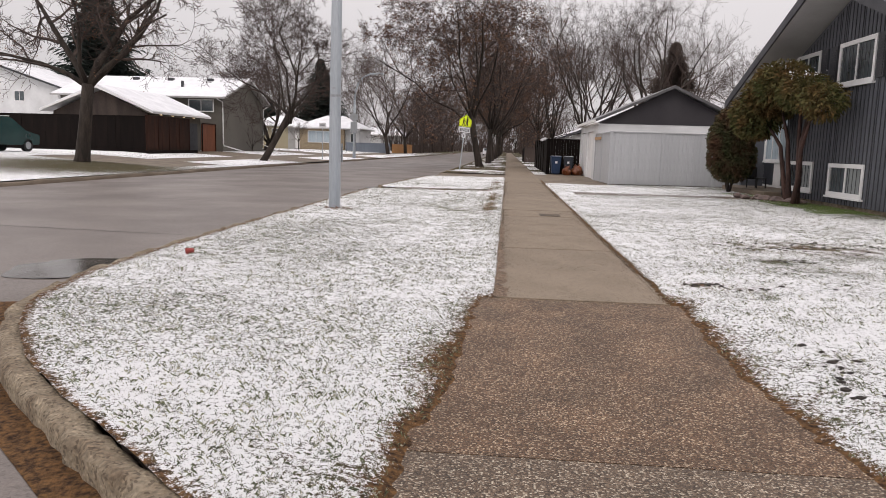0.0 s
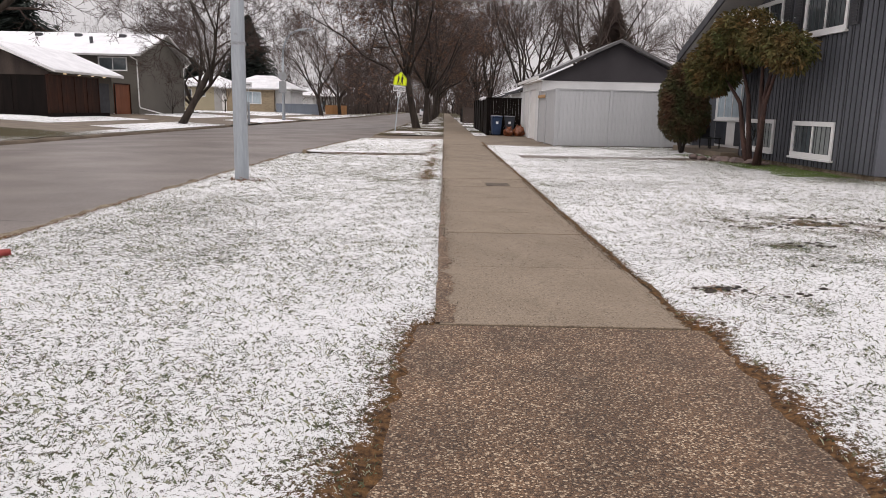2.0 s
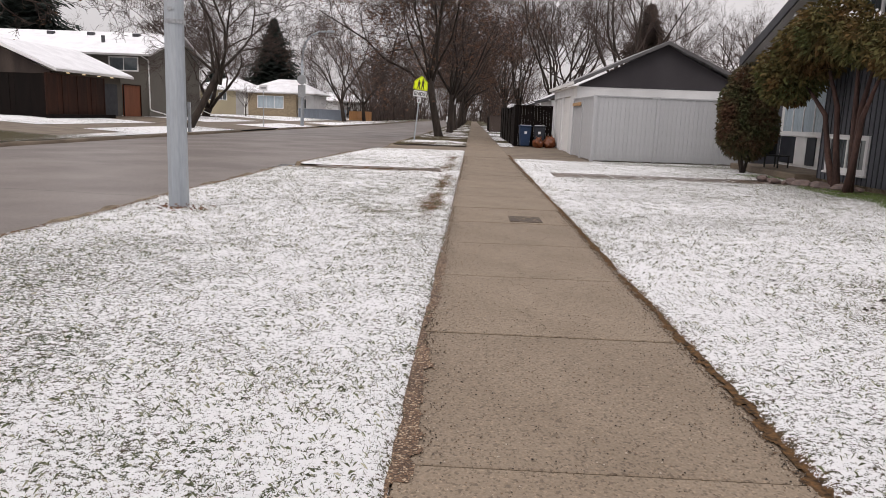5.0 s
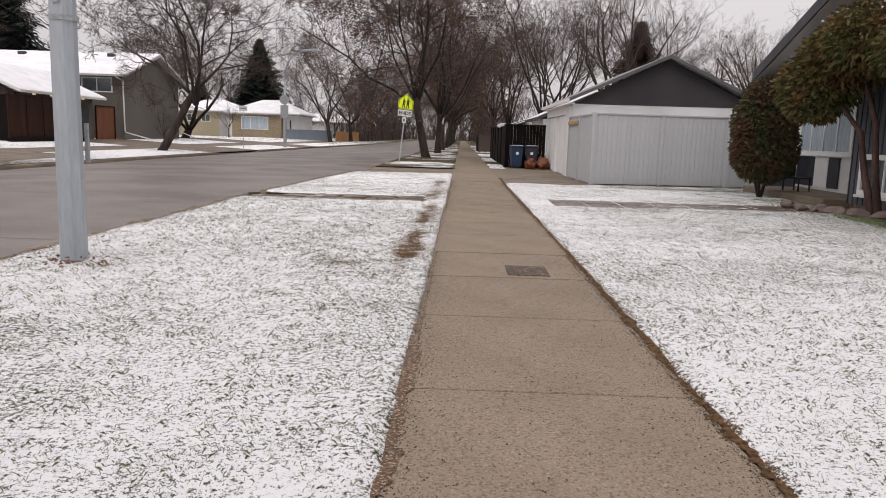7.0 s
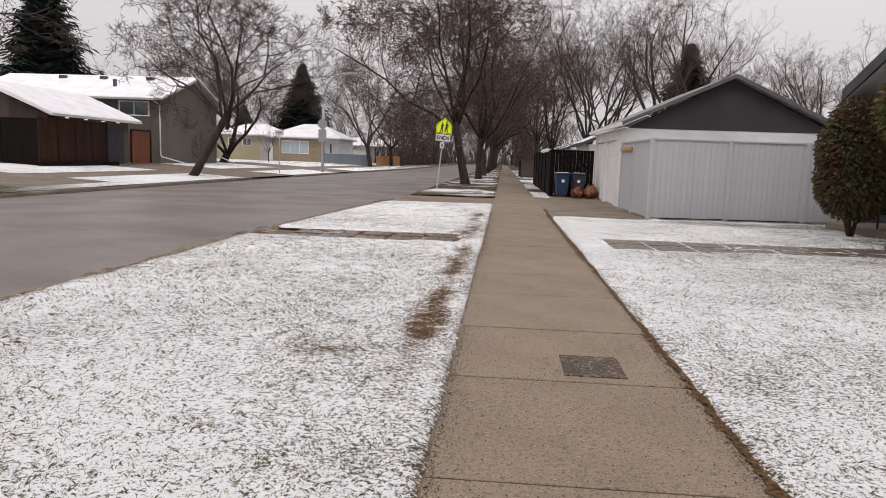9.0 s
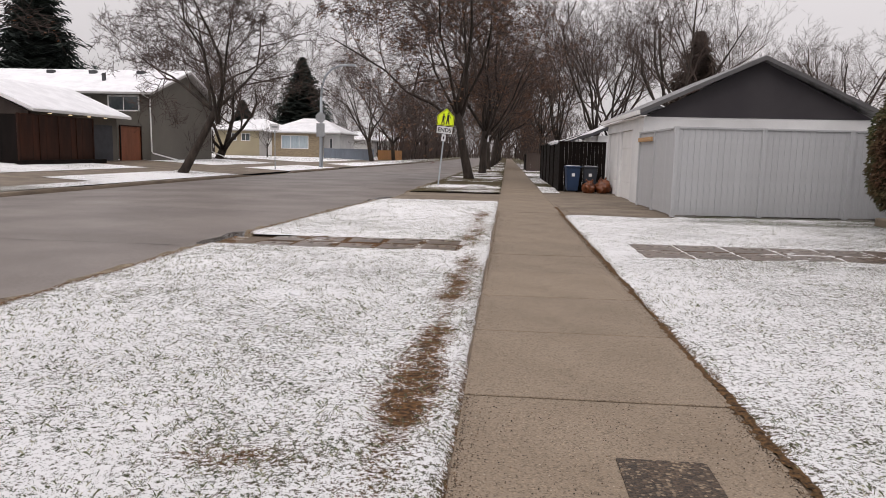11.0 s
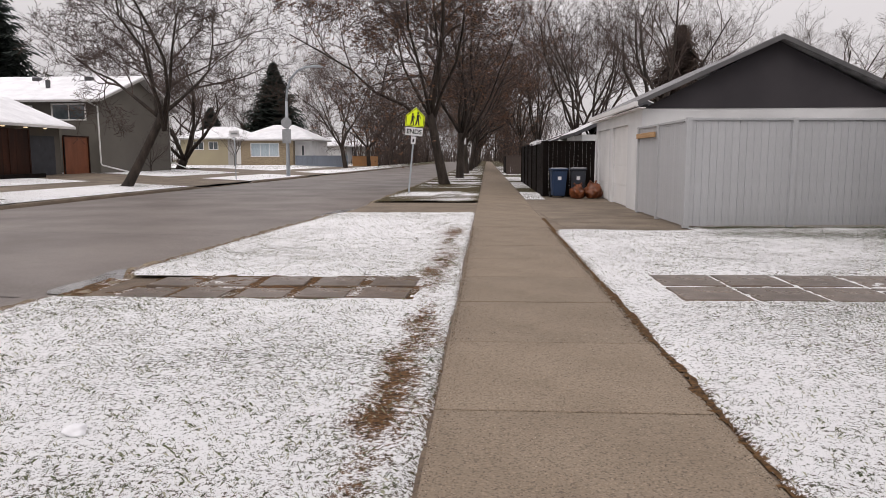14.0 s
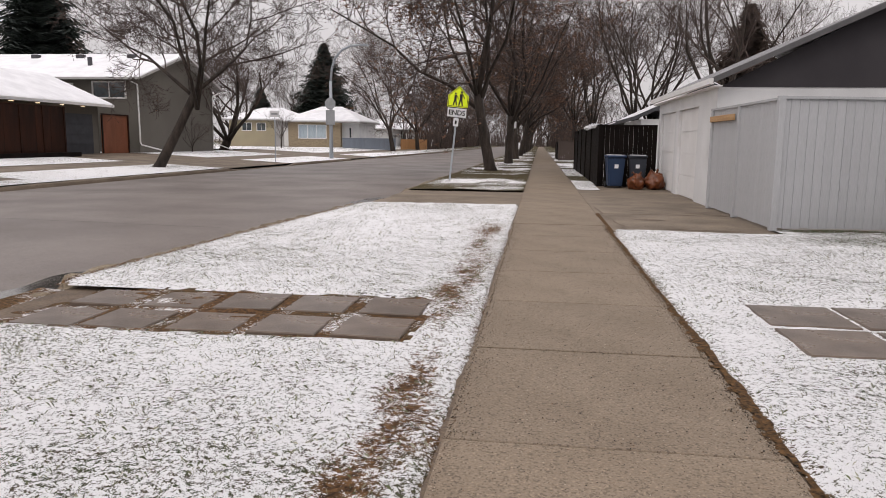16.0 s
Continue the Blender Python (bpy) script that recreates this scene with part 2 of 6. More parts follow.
M["darkwood"] = mat("dark_fence_wood", (0.009, 0.0055, 0.0045), (0.004, 0.003, 0.0025), 2, 0.75, 0.3, 50, stretch=(1, 1, 0.15), rand=0.25, spec=0.1)
M["brownwood"] = mat("brown_fence_wood", (0.042, 0.014, 0.007), (0.009, 0.005, 0.004), 1.6, 0.5, 0.25, 40, stretch=(1, 1, 0.2), rand=0.2, spec=0.12)
M["oldwood"] = mat("weathered_shakes", (0.085, 0.062, 0.051), (0.05, 0.037, 0.032), 1.5, 0.85, 0.4, 40, stretch=(1, 1, 0.2))
M["taupe"] = mat("taupe_stucco", (0.128, 0.117, 0.100), (0.112, 0.102, 0.088), 0.5, 0.9, 0.3, 80, vary=0.06)
M["orange"] = mat("stained_door", (0.22, 0.066, 0.026), (0.16, 0.05, 0.02), 2, 0.6, 0.1, 40, stretch=(1, 1, 0.2))
M["navy"] = mat("dark_door", (0.035, 0.038, 0.048), None, 2, 0.5, 0.1, 40)
M["cream"] = mat("cream_stucco", (0.38, 0.33, 0.22), (0.34, 0.295, 0.205), 0.6, 0.9, 0.2, 80, vary=0.05)
M["tan"] = mat("tan_stone", (0.33, 0.26, 0.17), (0.24, 0.19, 0.13), 3, 0.85, 0.3, 40, stretch=(1, 1, 3))
M["bluefence"] = mat("blue_grey_fence", (0.215, 0.245, 0.29), (0.18, 0.205, 0.245), 1.5, 0.7, 0.2, 50, stretch=(1, 1, 0.2), rand=0.06)
M["orangefence"] = mat("cedar_fence", (0.50, 0.25, 0.09), (0.40, 0.19, 0.07), 1.5, 0.7, 0.2, 50, stretch=(1, 1, 0.2), rand=0.1)
M["glass"] = glass("window_glass")
M["curtain"] = mat("pale_curtain", (0.25, 0.27, 0.265), (0.20, 0.215, 0.215), 2.0, 0.35, 0.0, 20, stretch=(1, 3, 0.15))
M["blind"] = mat("pale_blind", (0.42, 0.49, 0.53), (0.34, 0.41, 0.46), 2, 0.3, 0.0, 20, stretch=(2, 2, 0.2))
M["yellow"] = mat("fluorescent_yellow", (0.80, 0.93, 0.01), (0.74, 0.88, 0.01), 1, 0.5, 0.0, 30, vary=0.03)
M["black"] = mat("black_print", (0.015, 0.015, 0.015), None, 2, 0.6, 0.0, 20)
M["signwhite"] = mat("sign_white", (0.78, 0.78, 0.80), None, 1, 0.5, 0.0, 20, vary=0.03)
M["signback"] = mat("sign_back", (0.33, 0.34, 0.35), (0.28, 0.29, 0.30), 3, 0.5, 0.0, 30, metal=0.3)
M["binblue"] = mat("blue_plastic", (0.016, 0.038, 0.090), (0.013, 0.031, 0.074), 3, 0.45, 0.1, 60, vary=0.08)
M["bingrey"] = mat("dark_grey_plastic", (0.030, 0.036, 0.050), (0.025, 0.030, 0.041), 3, 0.5, 0.1, 60, vary=0.08)
M["bag"] = mat("brown_bag_plastic", (0.17, 0.050, 0.016), (0.085, 0.026, 0.010), 6, 0.35, 0.5, 25, vary=0.2)
M["stone"] = mat("field_stone", (0.17, 0.12, 0.105), (0.11, 0.085, 0.08), 5, 0.7, 0.6, 40, rand=0.3)
M["vanpaint"] = mat("dark_green_paint", (0.016, 0.050, 0.048), (0.012, 0.04, 0.039), 1, 0.25, 0.0, 30, vary=0.05, spec=0.6)
M["rubber"] = mat("tyre_rubber", (0.018, 0.018, 0.018), None, 4, 0.85, 0.1, 40)
M["redlamp"] = mat("red_lens", (0.30, 0.02, 0.015), None, 4, 0.2, 0.0, 40)
M["redcup"] = mat("red_card", (0.33, 0.055, 0.045), None, 8, 0.6, 0.1, 40)
M["shingle"] = mat("grey_shingles", (0.13, 0.125, 0.125), (0.30, 0.30, 0.31), 3, 0.9, 0.5, 40)


def blade_mat():
    m = bpy.data.materials.new("grass_blade")
    m.use_nodes = True
    nt = m.node_tree
    n = nt.nodes
    g = n.new("ShaderNodeNewGeometry")
    ra = n.new("ShaderNodeValToRGB")
    ra.color_ramp.elements[0].color = (0.060, 0.066, 0.036, 1)
    ra.color_ramp.elements[1].color = (0.50, 0.48, 0.36, 1)
    ra.color_ramp.elements.new(0.6).color = (0.15, 0.165, 0.085, 1)
    link(nt, g.outputs["Random Per Island"], ra.inputs[0])
    link(nt, ra.outputs[0], n["Principled BSDF"].inputs["Base Color"])
    n["Principled BSDF"].inputs["Roughness"].default_value = 0.8
    return m


M["blade"] = blade_mat()


def grit_mat():
    m = bpy.data.materials.new("mixed_grit")
    m.use_nodes = True
    nt = m.node_tree
    n = nt.nodes
    g = n.new("ShaderNodeNewGeometry")
    ra = n.new("ShaderNodeValToRGB")
    ra.color_ramp.interpolation = "CONSTANT"
    ra.color_ramp.elements[0].color = (0.022, 0.016, 0.011, 1)
    ra.color_ramp.elements[1].position = 0.35
    ra.color_ramp.elements[1].color = (0.075, 0.045, 0.025, 1)
    for pos, c in ((0.7, (0.15, 0.095, 0.055, 1)), (0.86, (0.42, 0.36, 0.29, 1))):
        ra.color_ramp.elements.new(pos).color = c
    link(nt, g.outputs["Random Per Island"], ra.inputs[0])
    link(nt, ra.outputs[0], n["Principled BSDF"].inputs["Base Color"])
    n["Principled BSDF"].inputs["Roughness"].default_value = 0.8
    return m


M["grit"] = grit_mat()
M["dryneedle"] = mat("brown_needles", (0.11, 0.072, 0.055), (0.070, 0.050, 0.040), 2, 0.9, 0.0, 14, vary=0.4)
M["green"] = mat("green_grass", (0.095, 0.155, 0.032), (0.13, 0.17, 0.05), 3, 0.8, 0.0, 30, vary=0.4)
M["tar"] = mat("crack_filler", (0.085, 0.075, 0.068), (0.06, 0.052, 0.048), 3, 0.6, 0.2, 40)


# ---------------- mesh helpers ----------------
def mesh_ob(name, verts, faces, material, parent=None, label="", smooth=False):
    me = bpy.data.meshes.new(name)
    me.from_pydata([tuple(v) for v in verts], [], faces)
    me.materials.append(material)
    if smooth:
        me.polygons.foreach_set("use_smooth", [True] * len(me.polygons))
    me.update()
    ob = new(name, me)
    if parent:
        ob.parent = parent
    if label:
        ob["label"] = label
    return ob


def part(name, bm, material, parent=None, label="", smooth=False):
    bmesh.ops.recalc_face_normals(bm, faces=bm.faces)
    me = bpy.data.meshes.new(name)
    bm.to_mesh(me)
    bm.free()
    me.materials.append(material)
    if smooth:
        me.polygons.foreach_set("use_smooth", [True] * len(me.polygons))
    ob = new(name, me)
    if parent:
        ob.parent = parent
    if label:
        ob["label"] = label
    return ob


def thing(name, label, category, x=0.0, y=0.0, z=0.0, rz=0.0, group="", kind=""):
    ob = new(name)
    ob.matrix_basis = pose(x, y, z, 0, 0, rz)
    return tagged(ob, label, category, group, kind)


def box(x0, x1, y0, y1, z0, z1, bevel=0.0, bm=None):
    b = bmesh.new()
    r = bmesh.ops.create_cube(b, size=1.0)
    bmesh.ops.scale(b, vec=(abs(x1 - x0), abs(y1 - y0), abs(z1 - z0)), verts=r["verts"])
    bmesh.ops.translate(b, vec=((x0 + x1) / 2, (y0 + y1) / 2, (z0 + z1) / 2), verts=r["verts"])
    if bevel:
        bmesh.ops.bevel(b, geom=b.edges[:], offset=bevel, segments=1, affect="EDGES")
    if bm is None:
        return b
    tmp = bpy.data.meshes.new("tmp")
    b.to_mesh(tmp)
    b.free()
    bm.from_mesh(tmp)
    bpy.data.meshes.remove(tmp)
    return bm


def boxes(*list_of):
    bm = bmesh.new()
    for b in list_of:
        box(*b, bm=bm)
    return bm


def each(name, list_of, material, parent=None, label=""):
    """One part a block."""
    for b in list_of:
        ob = part(name, box(*b), material, parent, label)
    return ob


def prism(outline, axis, a, b):
    """A closed outline of (u, v), v up, pushed along axis 'x' or 'y' from a to b."""
    bm = bmesh.new()
    mk = (lambda u, v, w: (w, u, v)) if axis == "x" else (lambda u, v, w: (u, w, v))
    lo = [bm.verts.new(mk(u, v, a)) for u, v in outline]
    hi = [bm.verts.new(mk(u, v, b)) for u, v in outline]
    bm.faces.new(lo)
    bm.faces.new(hi[::-1])
    k = len(outline)
    for i in range(k):
        bm.faces.new((lo[i], lo[(i + 1) % k], hi[(i + 1) % k], hi[i]))
    return bm


def tubes(lines):
    """Round bars along polylines: a list of (points, radii, sides) as vertices and faces."""
    V, F = [], []
    for pts, rad, k in lines:
        pts = np.asarray(pts, float)
        n = len(pts)
        tan = np.gradient(pts, axis=0)
        tan /= np.linalg.norm(tan, axis=1)[:, None] + 1e-9
        ref = np.array([0.31, 0.95, 0.05]) if abs(tan[0][2]) > 0.7 else np.array([0.05, 0.02, 1.0])
        u = np.cross(tan, ref)
        u /= np.linalg.norm(u, axis=1)[:, None] + 1e-9
        w = np.cross(tan, u)
        ang = np.arange(k) * 2 * np.pi / k
        ring = pts[:, None, :] + np.asarray(rad, float)[:, None, None] * (np.cos(ang)[None, :, None] * u[:, None, :] + np.sin(ang)[None, :, None] * w[:, None, :])
        base = len(V)
        V.extend(ring.reshape(-1, 3).tolist())
        for i in range(n - 1):
            for j in range(k):
                a, b = base + i * k + j, base + i * k + (j + 1) % k
                F.append((a, b, b + k, a + k))
        if k > 3:
            F.append(tuple(base + j for j in range(k))[::-1])
            F.append(tuple(base + (n - 1) * k + j for j in range(k)))
    return V, F


def pipe(name, pts, rad, material, parent=None, label="", sides=10):
    rad = [rad] * len(pts) if isinstance(rad, (int, float)) else rad
    v, f = tubes([(pts, rad, sides)])
    return mesh_ob(name, v, f, material, parent, label, smooth=sides > 5)


GRID = np.random.RandomState(5).rand(256, 256)


def lumps(x, y, size):
    """Smooth random heights between 0 and 1 with bumps of about the given size."""
    u, v = np.asarray(x) / size, np.asarray(y) / size
    i, j = np.floor(u).astype(int), np.floor(v).astype(int)
    a, b = u - i, v - j
    a, b = a * a * (3 - 2 * a), b * b * (3 - 2 * b)
    g = lambda p, q: GRID[p % 256, q % 256]
    return (g(i, j) * (1 - a) + g(i + 1, j) * a) * (1 - b) + (g(i, j + 1) * (1 - a) + g(i + 1, j + 1) * a) * b


def sheet(name, xs, ys, left, right, height, snow, dirt, keep, material, label, category="lawn"):
    """A ground sheet between two edge lines, with its own relief, snow cover and bare soil."""
    s, y = np.meshgrid(xs, ys)
    L, R = left(y), right(y)
    x = L + (R - L) * s
    z = height(x, y)
    ny, nx = s.shape
    V = np.stack([x, y, z], -1).reshape(-1, 3)
    idx = np.arange(ny * nx).reshape(ny, nx)
    q = np.stack([idx[:-1, :-1], idx[:-1, 1:], idx[1:, 1:], idx[1:, :-1]], -1).reshape(-1, 4)
    cx, cy = V[q].mean(1)[:, 0], V[q].mean(1)[:, 1]
    q = q[keep(cx, cy)]
    me = bpy.data.meshes.new(name)
    me.vertices.add(len(V))
    me.vertices.foreach_set("co", V.ravel())
    me.loops.add(q.size)
    me.loops.foreach_set("vertex_index", q.ravel().astype(np.int32))
    me.polygons.add(len(q))
    me.polygons.foreach_set("loop_start", np.arange(0, q.size, 4, dtype=np.int32))
    me.update(calc_edges=True)
    for key, fn in (("snow", snow), ("dirt", dirt)):
        at = me.attributes.new(key, "FLOAT", "POINT")
        at.data.foreach_set("value", np.clip(fn(V[:, 0], V[:, 1]), -0.5, 1.5).astype(np.float32))
    me.polygons.foreach_set("use_smooth", [True] * len(me.polygons))
    me.materials.append(material)
    me.validate()
    return tagged(new(name, me), label, category, kind="structure")

# ---------------- ground ----------------
def line(*pts):
    px, py = [p[1] for p in pts], [p[0] for p in pts]
    return lambda y: np.interp(y, px, py)


near_kerb = line((-0.2, 3.3), (-1.1, 4.15), (-1.46, 4.47), (-2.12, 5.05), (-2.74, 5.65), (-3.29, 6.37), (-3.72, 7.1), (-4.0, 8.5), (-4.1, 10.4), (-4.15, 14), (-4.1, 25), (-3.75, 31), (-3.4, 36), (-3.2, 42), (-3.1, 60), (-3.1, 420))
walk_left = line((-0.26, 3), (-0.28, 4.9), (-0.16, 5.6), (-0.13, 6.2), (-0.04, 8.1), (0.0, 8.3), (0.0, 420))
walk_right = line((1.75, 3), (1.6, 4.7), (1.46, 5.2), (1.46, 7.0), (1.56, 8.1), (1.57, 9), (1.57, 420))
far_kerb = line((-14.6, -40), (-14.3, 45), (-13.9, 62), (-13.3, 85), (-12.6, 110), (-12.2, 420))


def bump_at(x, y, cx, cy, rx, ry):
    return np.exp(-(((x - cx) / rx) ** 2 + ((y - cy) / ry) ** 2))


def bare_strip(x, y):
    """The worn track beside the walk and the scuffed spots in the grass."""
    mid = -0.31 - 0.10 * (lumps(0 * x, y, 2.3) - 0.5)
    along = np.clip((y - 15.6) / 1.5, 0, 1) * np.clip((32.0 - y) / 2, 0, 1)
    w = 0.09 + 0.12 * lumps(x * 0 + 3, y, 0.9)
    strip = np.exp(-((x - mid) / w) ** 2) * along * (0.35 + 1.3 * lumps(x + 9, y, 0.08)) * np.clip(2.6 * lumps(x, y, 0.55) - 0.75 + 0.7 * bump_at(x, y, -0.4, 18.6, 1, 1.8), 0.38, 1.1)
    return strip + 0.45 * bump_at(x, y, -1.0, 16.8, 0.3, 0.12) + 0.7 * bump_at(x, y, -0.42, 18.0, 0.13, 0.5) * lumps(x, y, 0.2) * 1.6 + 0.9 * bump_at(x, y, -0.38, 30.6, 0.25, 0.6)


def edge_dirt(x, y):
    g = np.clip((8.6 - y) / 0.5, 0, 1)
    l = np.exp(-np.clip(walk_left(y) - x, 0, 9) / (0.028 + g * (0.02 + 0.20 * lumps(x, y, 0.33)))) * (x < walk_left(y) + 0.2)
    r = np.exp(-np.clip(x - walk_right(y), 0, 9) / (0.035 + g * (0.02 + 0.17 * lumps(x + 6, y, 0.37)))) * (x > 1)
    k = np.exp(-np.clip(x - near_kerb(y), 0, 9) / 0.05) * (x < 0)
    gravel_side = np.clip((8.2 - y) / 0.3, 0, 1)
    d = np.minimum(np.abs(x - walk_left(y)), np.abs(x - walk_right(y)))
    rim = g * np.clip(1.3 - d / 0.34, 0, 1) * np.exp(-np.clip(lawn_relief(x, y) + 0.008, 0, 1) / (0.006 + 0.020 * lumps(x + 2, y, 0.24))) * 1.3
    return rim + l * (0.55 + 0.9 * gravel_side * lumps(x, y, 0.35)) + r * (0.75 + 0.4 * lumps(x, y, 0.4)) + k * 0.6


def near_path(x, y):
    """1 on the paver paths and at their rims, 0 away from them."""
    l = np.clip((-0.38 - x) / 0.06, 0, 1) * np.clip((y - 23.98) / 0.08, 0, 1) * np.clip((25.64 - y) / 0.1, 0, 1)
    c = (x - 2.2) * 0.02
    r = np.clip((x - 2.12) / 0.06, 0, 1) * np.clip((y - 24.12 - c) / 0.08, 0, 1) * np.clip((25.98 + c - y) / 0.08, 0, 1)
    return np.maximum(l, r)


def lawn_height(x, y):
    return lawn_relief(x, y) * (1 - near_path(x, y)) - 0.004 * near_path(x, y)


def lawn_relief(x, y):
    h = 0.020 * lumps(x, y, 0.15) + 0.03 * lumps(x, y, 0.9) + np.where(y < 8.5, 0.016 * lumps(x + 1, y, 0.065), 0)
    return 0.005 + h * np.clip(1.1 - bare_strip(x, y), 0.25, 1) - np.where(y < 8.2, 0.085, 0.045) * np.clip(np.exp(-np.clip(np.minimum(np.abs(x - walk_left(y)), np.abs(x - walk_right(y))), 0, 9) / np.where(y < 8.2, 0.13, 0.04)), 0, 1)


def lawn_snow(x, y):
    s = 0.678 + 0.16 * (lumps(x, y, 1.7) - 0.5) + 0.10 * (lumps(x + 5, y, 0.5) - 0.5)
    s = s - 0.11 * bump_at(x, y, -2.9, 11.5, 1.3, 3.5) - 0.06 * bump_at(x, y, -2.2, 7.2, 0.7, 0.9)
    s = s - 0.60 * bump_at(x, y, 8.6, 22.3, 0.9, 4.0) - 0.13 * bump_at(x, y, 6.0, 22.0, 2.4, 6.0) - 0.30 * bump_at(x, y, 7.0, 30.3, 3, 0.7)
    s = s - 0.18 * bump_at(x, y, 3.9, 11.5, 0.9, 1.3) * lumps(x, y, 0.25) * 2 - 0.5 * bump_at(x, y, 2.08, 9.2, 0.13, 0.08) - 0.4 * bump_at(x, y, 3.45, 11.0, 0.2, 0.15)
    clods = 0.42 * np.clip(2.2 * lumps(x + 4, y, 0.16) - 0.7, 0, 1) * (bump_at(x, y, 4.5, 12.6, 1.3, 0.75) + 0.8 * bump_at(x, y, 3.7, 11.1, 0.3, 0.2) + 0.9 * bump_at(x, y, 2.1, 9.15, 0.2, 0.12) + 0.6 * bump_at(x, y, 2.5, 8.6, 0.5, 0.3) + 0.6 * bump_at(x, y, 2.2, 5.6, 0.35, 0.9))
    return s - clods - 0.40 * bare_strip(x, y) - 0.6 * edge_dirt(x, y)


def lawn_dirt(x, y):
    return np.clip(bare_strip(x, y) * 2.5 + edge_dirt(x, y) * 1.6 + 0.6 * bump_at(x, y, 4.5, 12.6, 1.5, 0.9) + bump_at(x, y, 2.1, 9.15, 0.4, 0.3), 0, 1)


rag = lambda x, y: 0.07 * (lumps(x, y, 0.3) - 0.5) + 0.05 * (lumps(x, y, 0.12) - 0.5)
in_path_left = lambda x, y: (x < -0.47 + rag(x, y)) & (y + rag(x, y) > 24.1) & (y + rag(x, y) < 25.5)
in_path_right = lambda x, y: (x > 2.22 + rag(x, y)) & (y + rag(x, y) > 24.25 + (x - 2.2) * 0.02) & (y + rag(x, y) < 25.85 + (x - 2.2) * 0.02)
steps = lambda a, b, d: np.linspace(a, b, max(2, int(round(abs(b - a) / d)) + 1))
unit = lambda n: np.linspace(0, 1, n)

sheet("lawn_boulevard", unit(110), np.concatenate([steps(3.35, 8.5, 0.025), steps(8.555, 35.2, 0.055)]), lambda y: near_kerb(y) - 0.04, lambda y: walk_left(y), lawn_height, lawn_snow, lawn_dirt, lambda x, y: ~in_path_left(x, y), M["lawn"], "short grass boulevard under patchy thin snow")
sheet("lawn_front_yard", unit(200) ** 1.35, np.concatenate([steps(2.0, 8.5, 0.03), steps(8.56, 30.75, 0.06)]), lambda y: walk_right(y), lambda y: np.where(y < 18.7, 11.0, 8.85), lawn_height, lawn_snow, lawn_dirt, lambda x, y: ~in_path_right(x, y), M["lawn"], "front yard grass under patchy thin snow")
flat_snow = lambda x, y: 0.66 - 0.55 * np.clip((y - 80) / 90, 0, 1) + 0.30 * (lumps(x, y, 3.1) - 0.5) + 0.12 * (lumps(x, y, 0.9) - 0.5)
strips = lambda x, y: flat_snow(x, y) - 0.55 * (np.sin(y * 0.55) > 0.45) * (lumps(x * 0, y, 4) > 0.3)
sheet("lawn_boulevard_far", unit(24), steps(39.8, 300, 0.5), lambda y: near_kerb(y), lambda y: 0 * y, lambda x, y: 0.02 + 0.03 * lumps(x, y, 0.8), lambda x, y: strips(x, y) - 0.05 - 0.35 * np.exp(-(x - near_kerb(y)) / 0.25) - 0.25 * np.exp(x / 0.12) - 0.35 * np.exp(-(y - 39.8) / 0.35) - 0.3 * (lumps(x, y, 1.1) > 0.62) - 0.5 * bump_at(x, y, -1.7, 53, 1.2, 2.0), lambda x, y: 0.3 + 0 * x, lambda x, y: x == x, M["lawn"], "boulevard strip of thin snow with bare patches beneath street trees")
sheet("lawn_side_yard", unit(80), steps(30.75, 31.75, 0.05), lambda y: 0 * y + 1.57, lambda y: 0 * y + 11, lawn_height, lambda x, y: lawn_snow(x, y) - 0.25 * (y > 31.4) - 0.2 * (x > 4.5) * lumps(x, y, 0.7), lawn_dirt, lambda x, y: ((y < 31.0) | (x > 4.15)), M["lawn"], "strip of snowy grass along a board fence")
sheet("lawn_back", unit(60), steps(-40, 300, 2.0), lambda y: 0 * y + 11, lambda y: 0 * y + 150, lambda x, y: 0.0 + 0 * x, flat_snow, lambda x, y: 0 * x, lambda x, y: x == x, M["lawn"], "snow-covered yards behind the houses")
sheet("lawn_right_far", unit(30), steps(41.2, 300, 0.6), lambda y: 0 * y + 1.57, lambda y: 0 * y + 11.2, lambda x, y: 0.01 + 0.02 * lumps(x, y, 0.8), lambda x, y: strips(x + 5, y), lambda x, y: 0.2 + 0 * x, lambda x, y: (x < 2.3) | (y > 44), M["lawn"], "snowy verge beside the walk with bare strips")


def rise(x, y):
    d = np.clip(far_kerb(y) - x, 0, None)
    return np.minimum(0.05 * d, 0.5) + 0.004


left_walk = lambda x, y: (far_kerb(y) - x > 3.2) & (far_kerb(y) - x < 4.7) & (y > 40)
left_drive = lambda x, y: ((y > 51.8) & (y < 60.2) & (x > -23.9)) | ((y > 34.5) & (y < 40) & (far_kerb(y) - x > 1.0) & (x > -23)) | ((y > 72.5) & (y < 80))
sheet("lawn_across_road", unit(110), np.concatenate([steps(-30, 26, 2.0), steps(26.4, 120, 0.4), steps(122, 300, 2.0)]), lambda y: far_kerb(y) - 110, lambda y: far_kerb(y) - 0.15, rise, lambda x, y: flat_snow(x, y) + 0.08 - 0.8 * bump_at(x, y, -17.6, 31, 4.2, 6.5) - 0.3 * bump_at(x, y, -16.4, 50, 1.5, 2), lambda x, y: 0.2 + 0 * x, lambda x, y: ~(left_drive(x, y) | left_walk(x, y)), M["lawn"], "snowy yards and verge across the road")
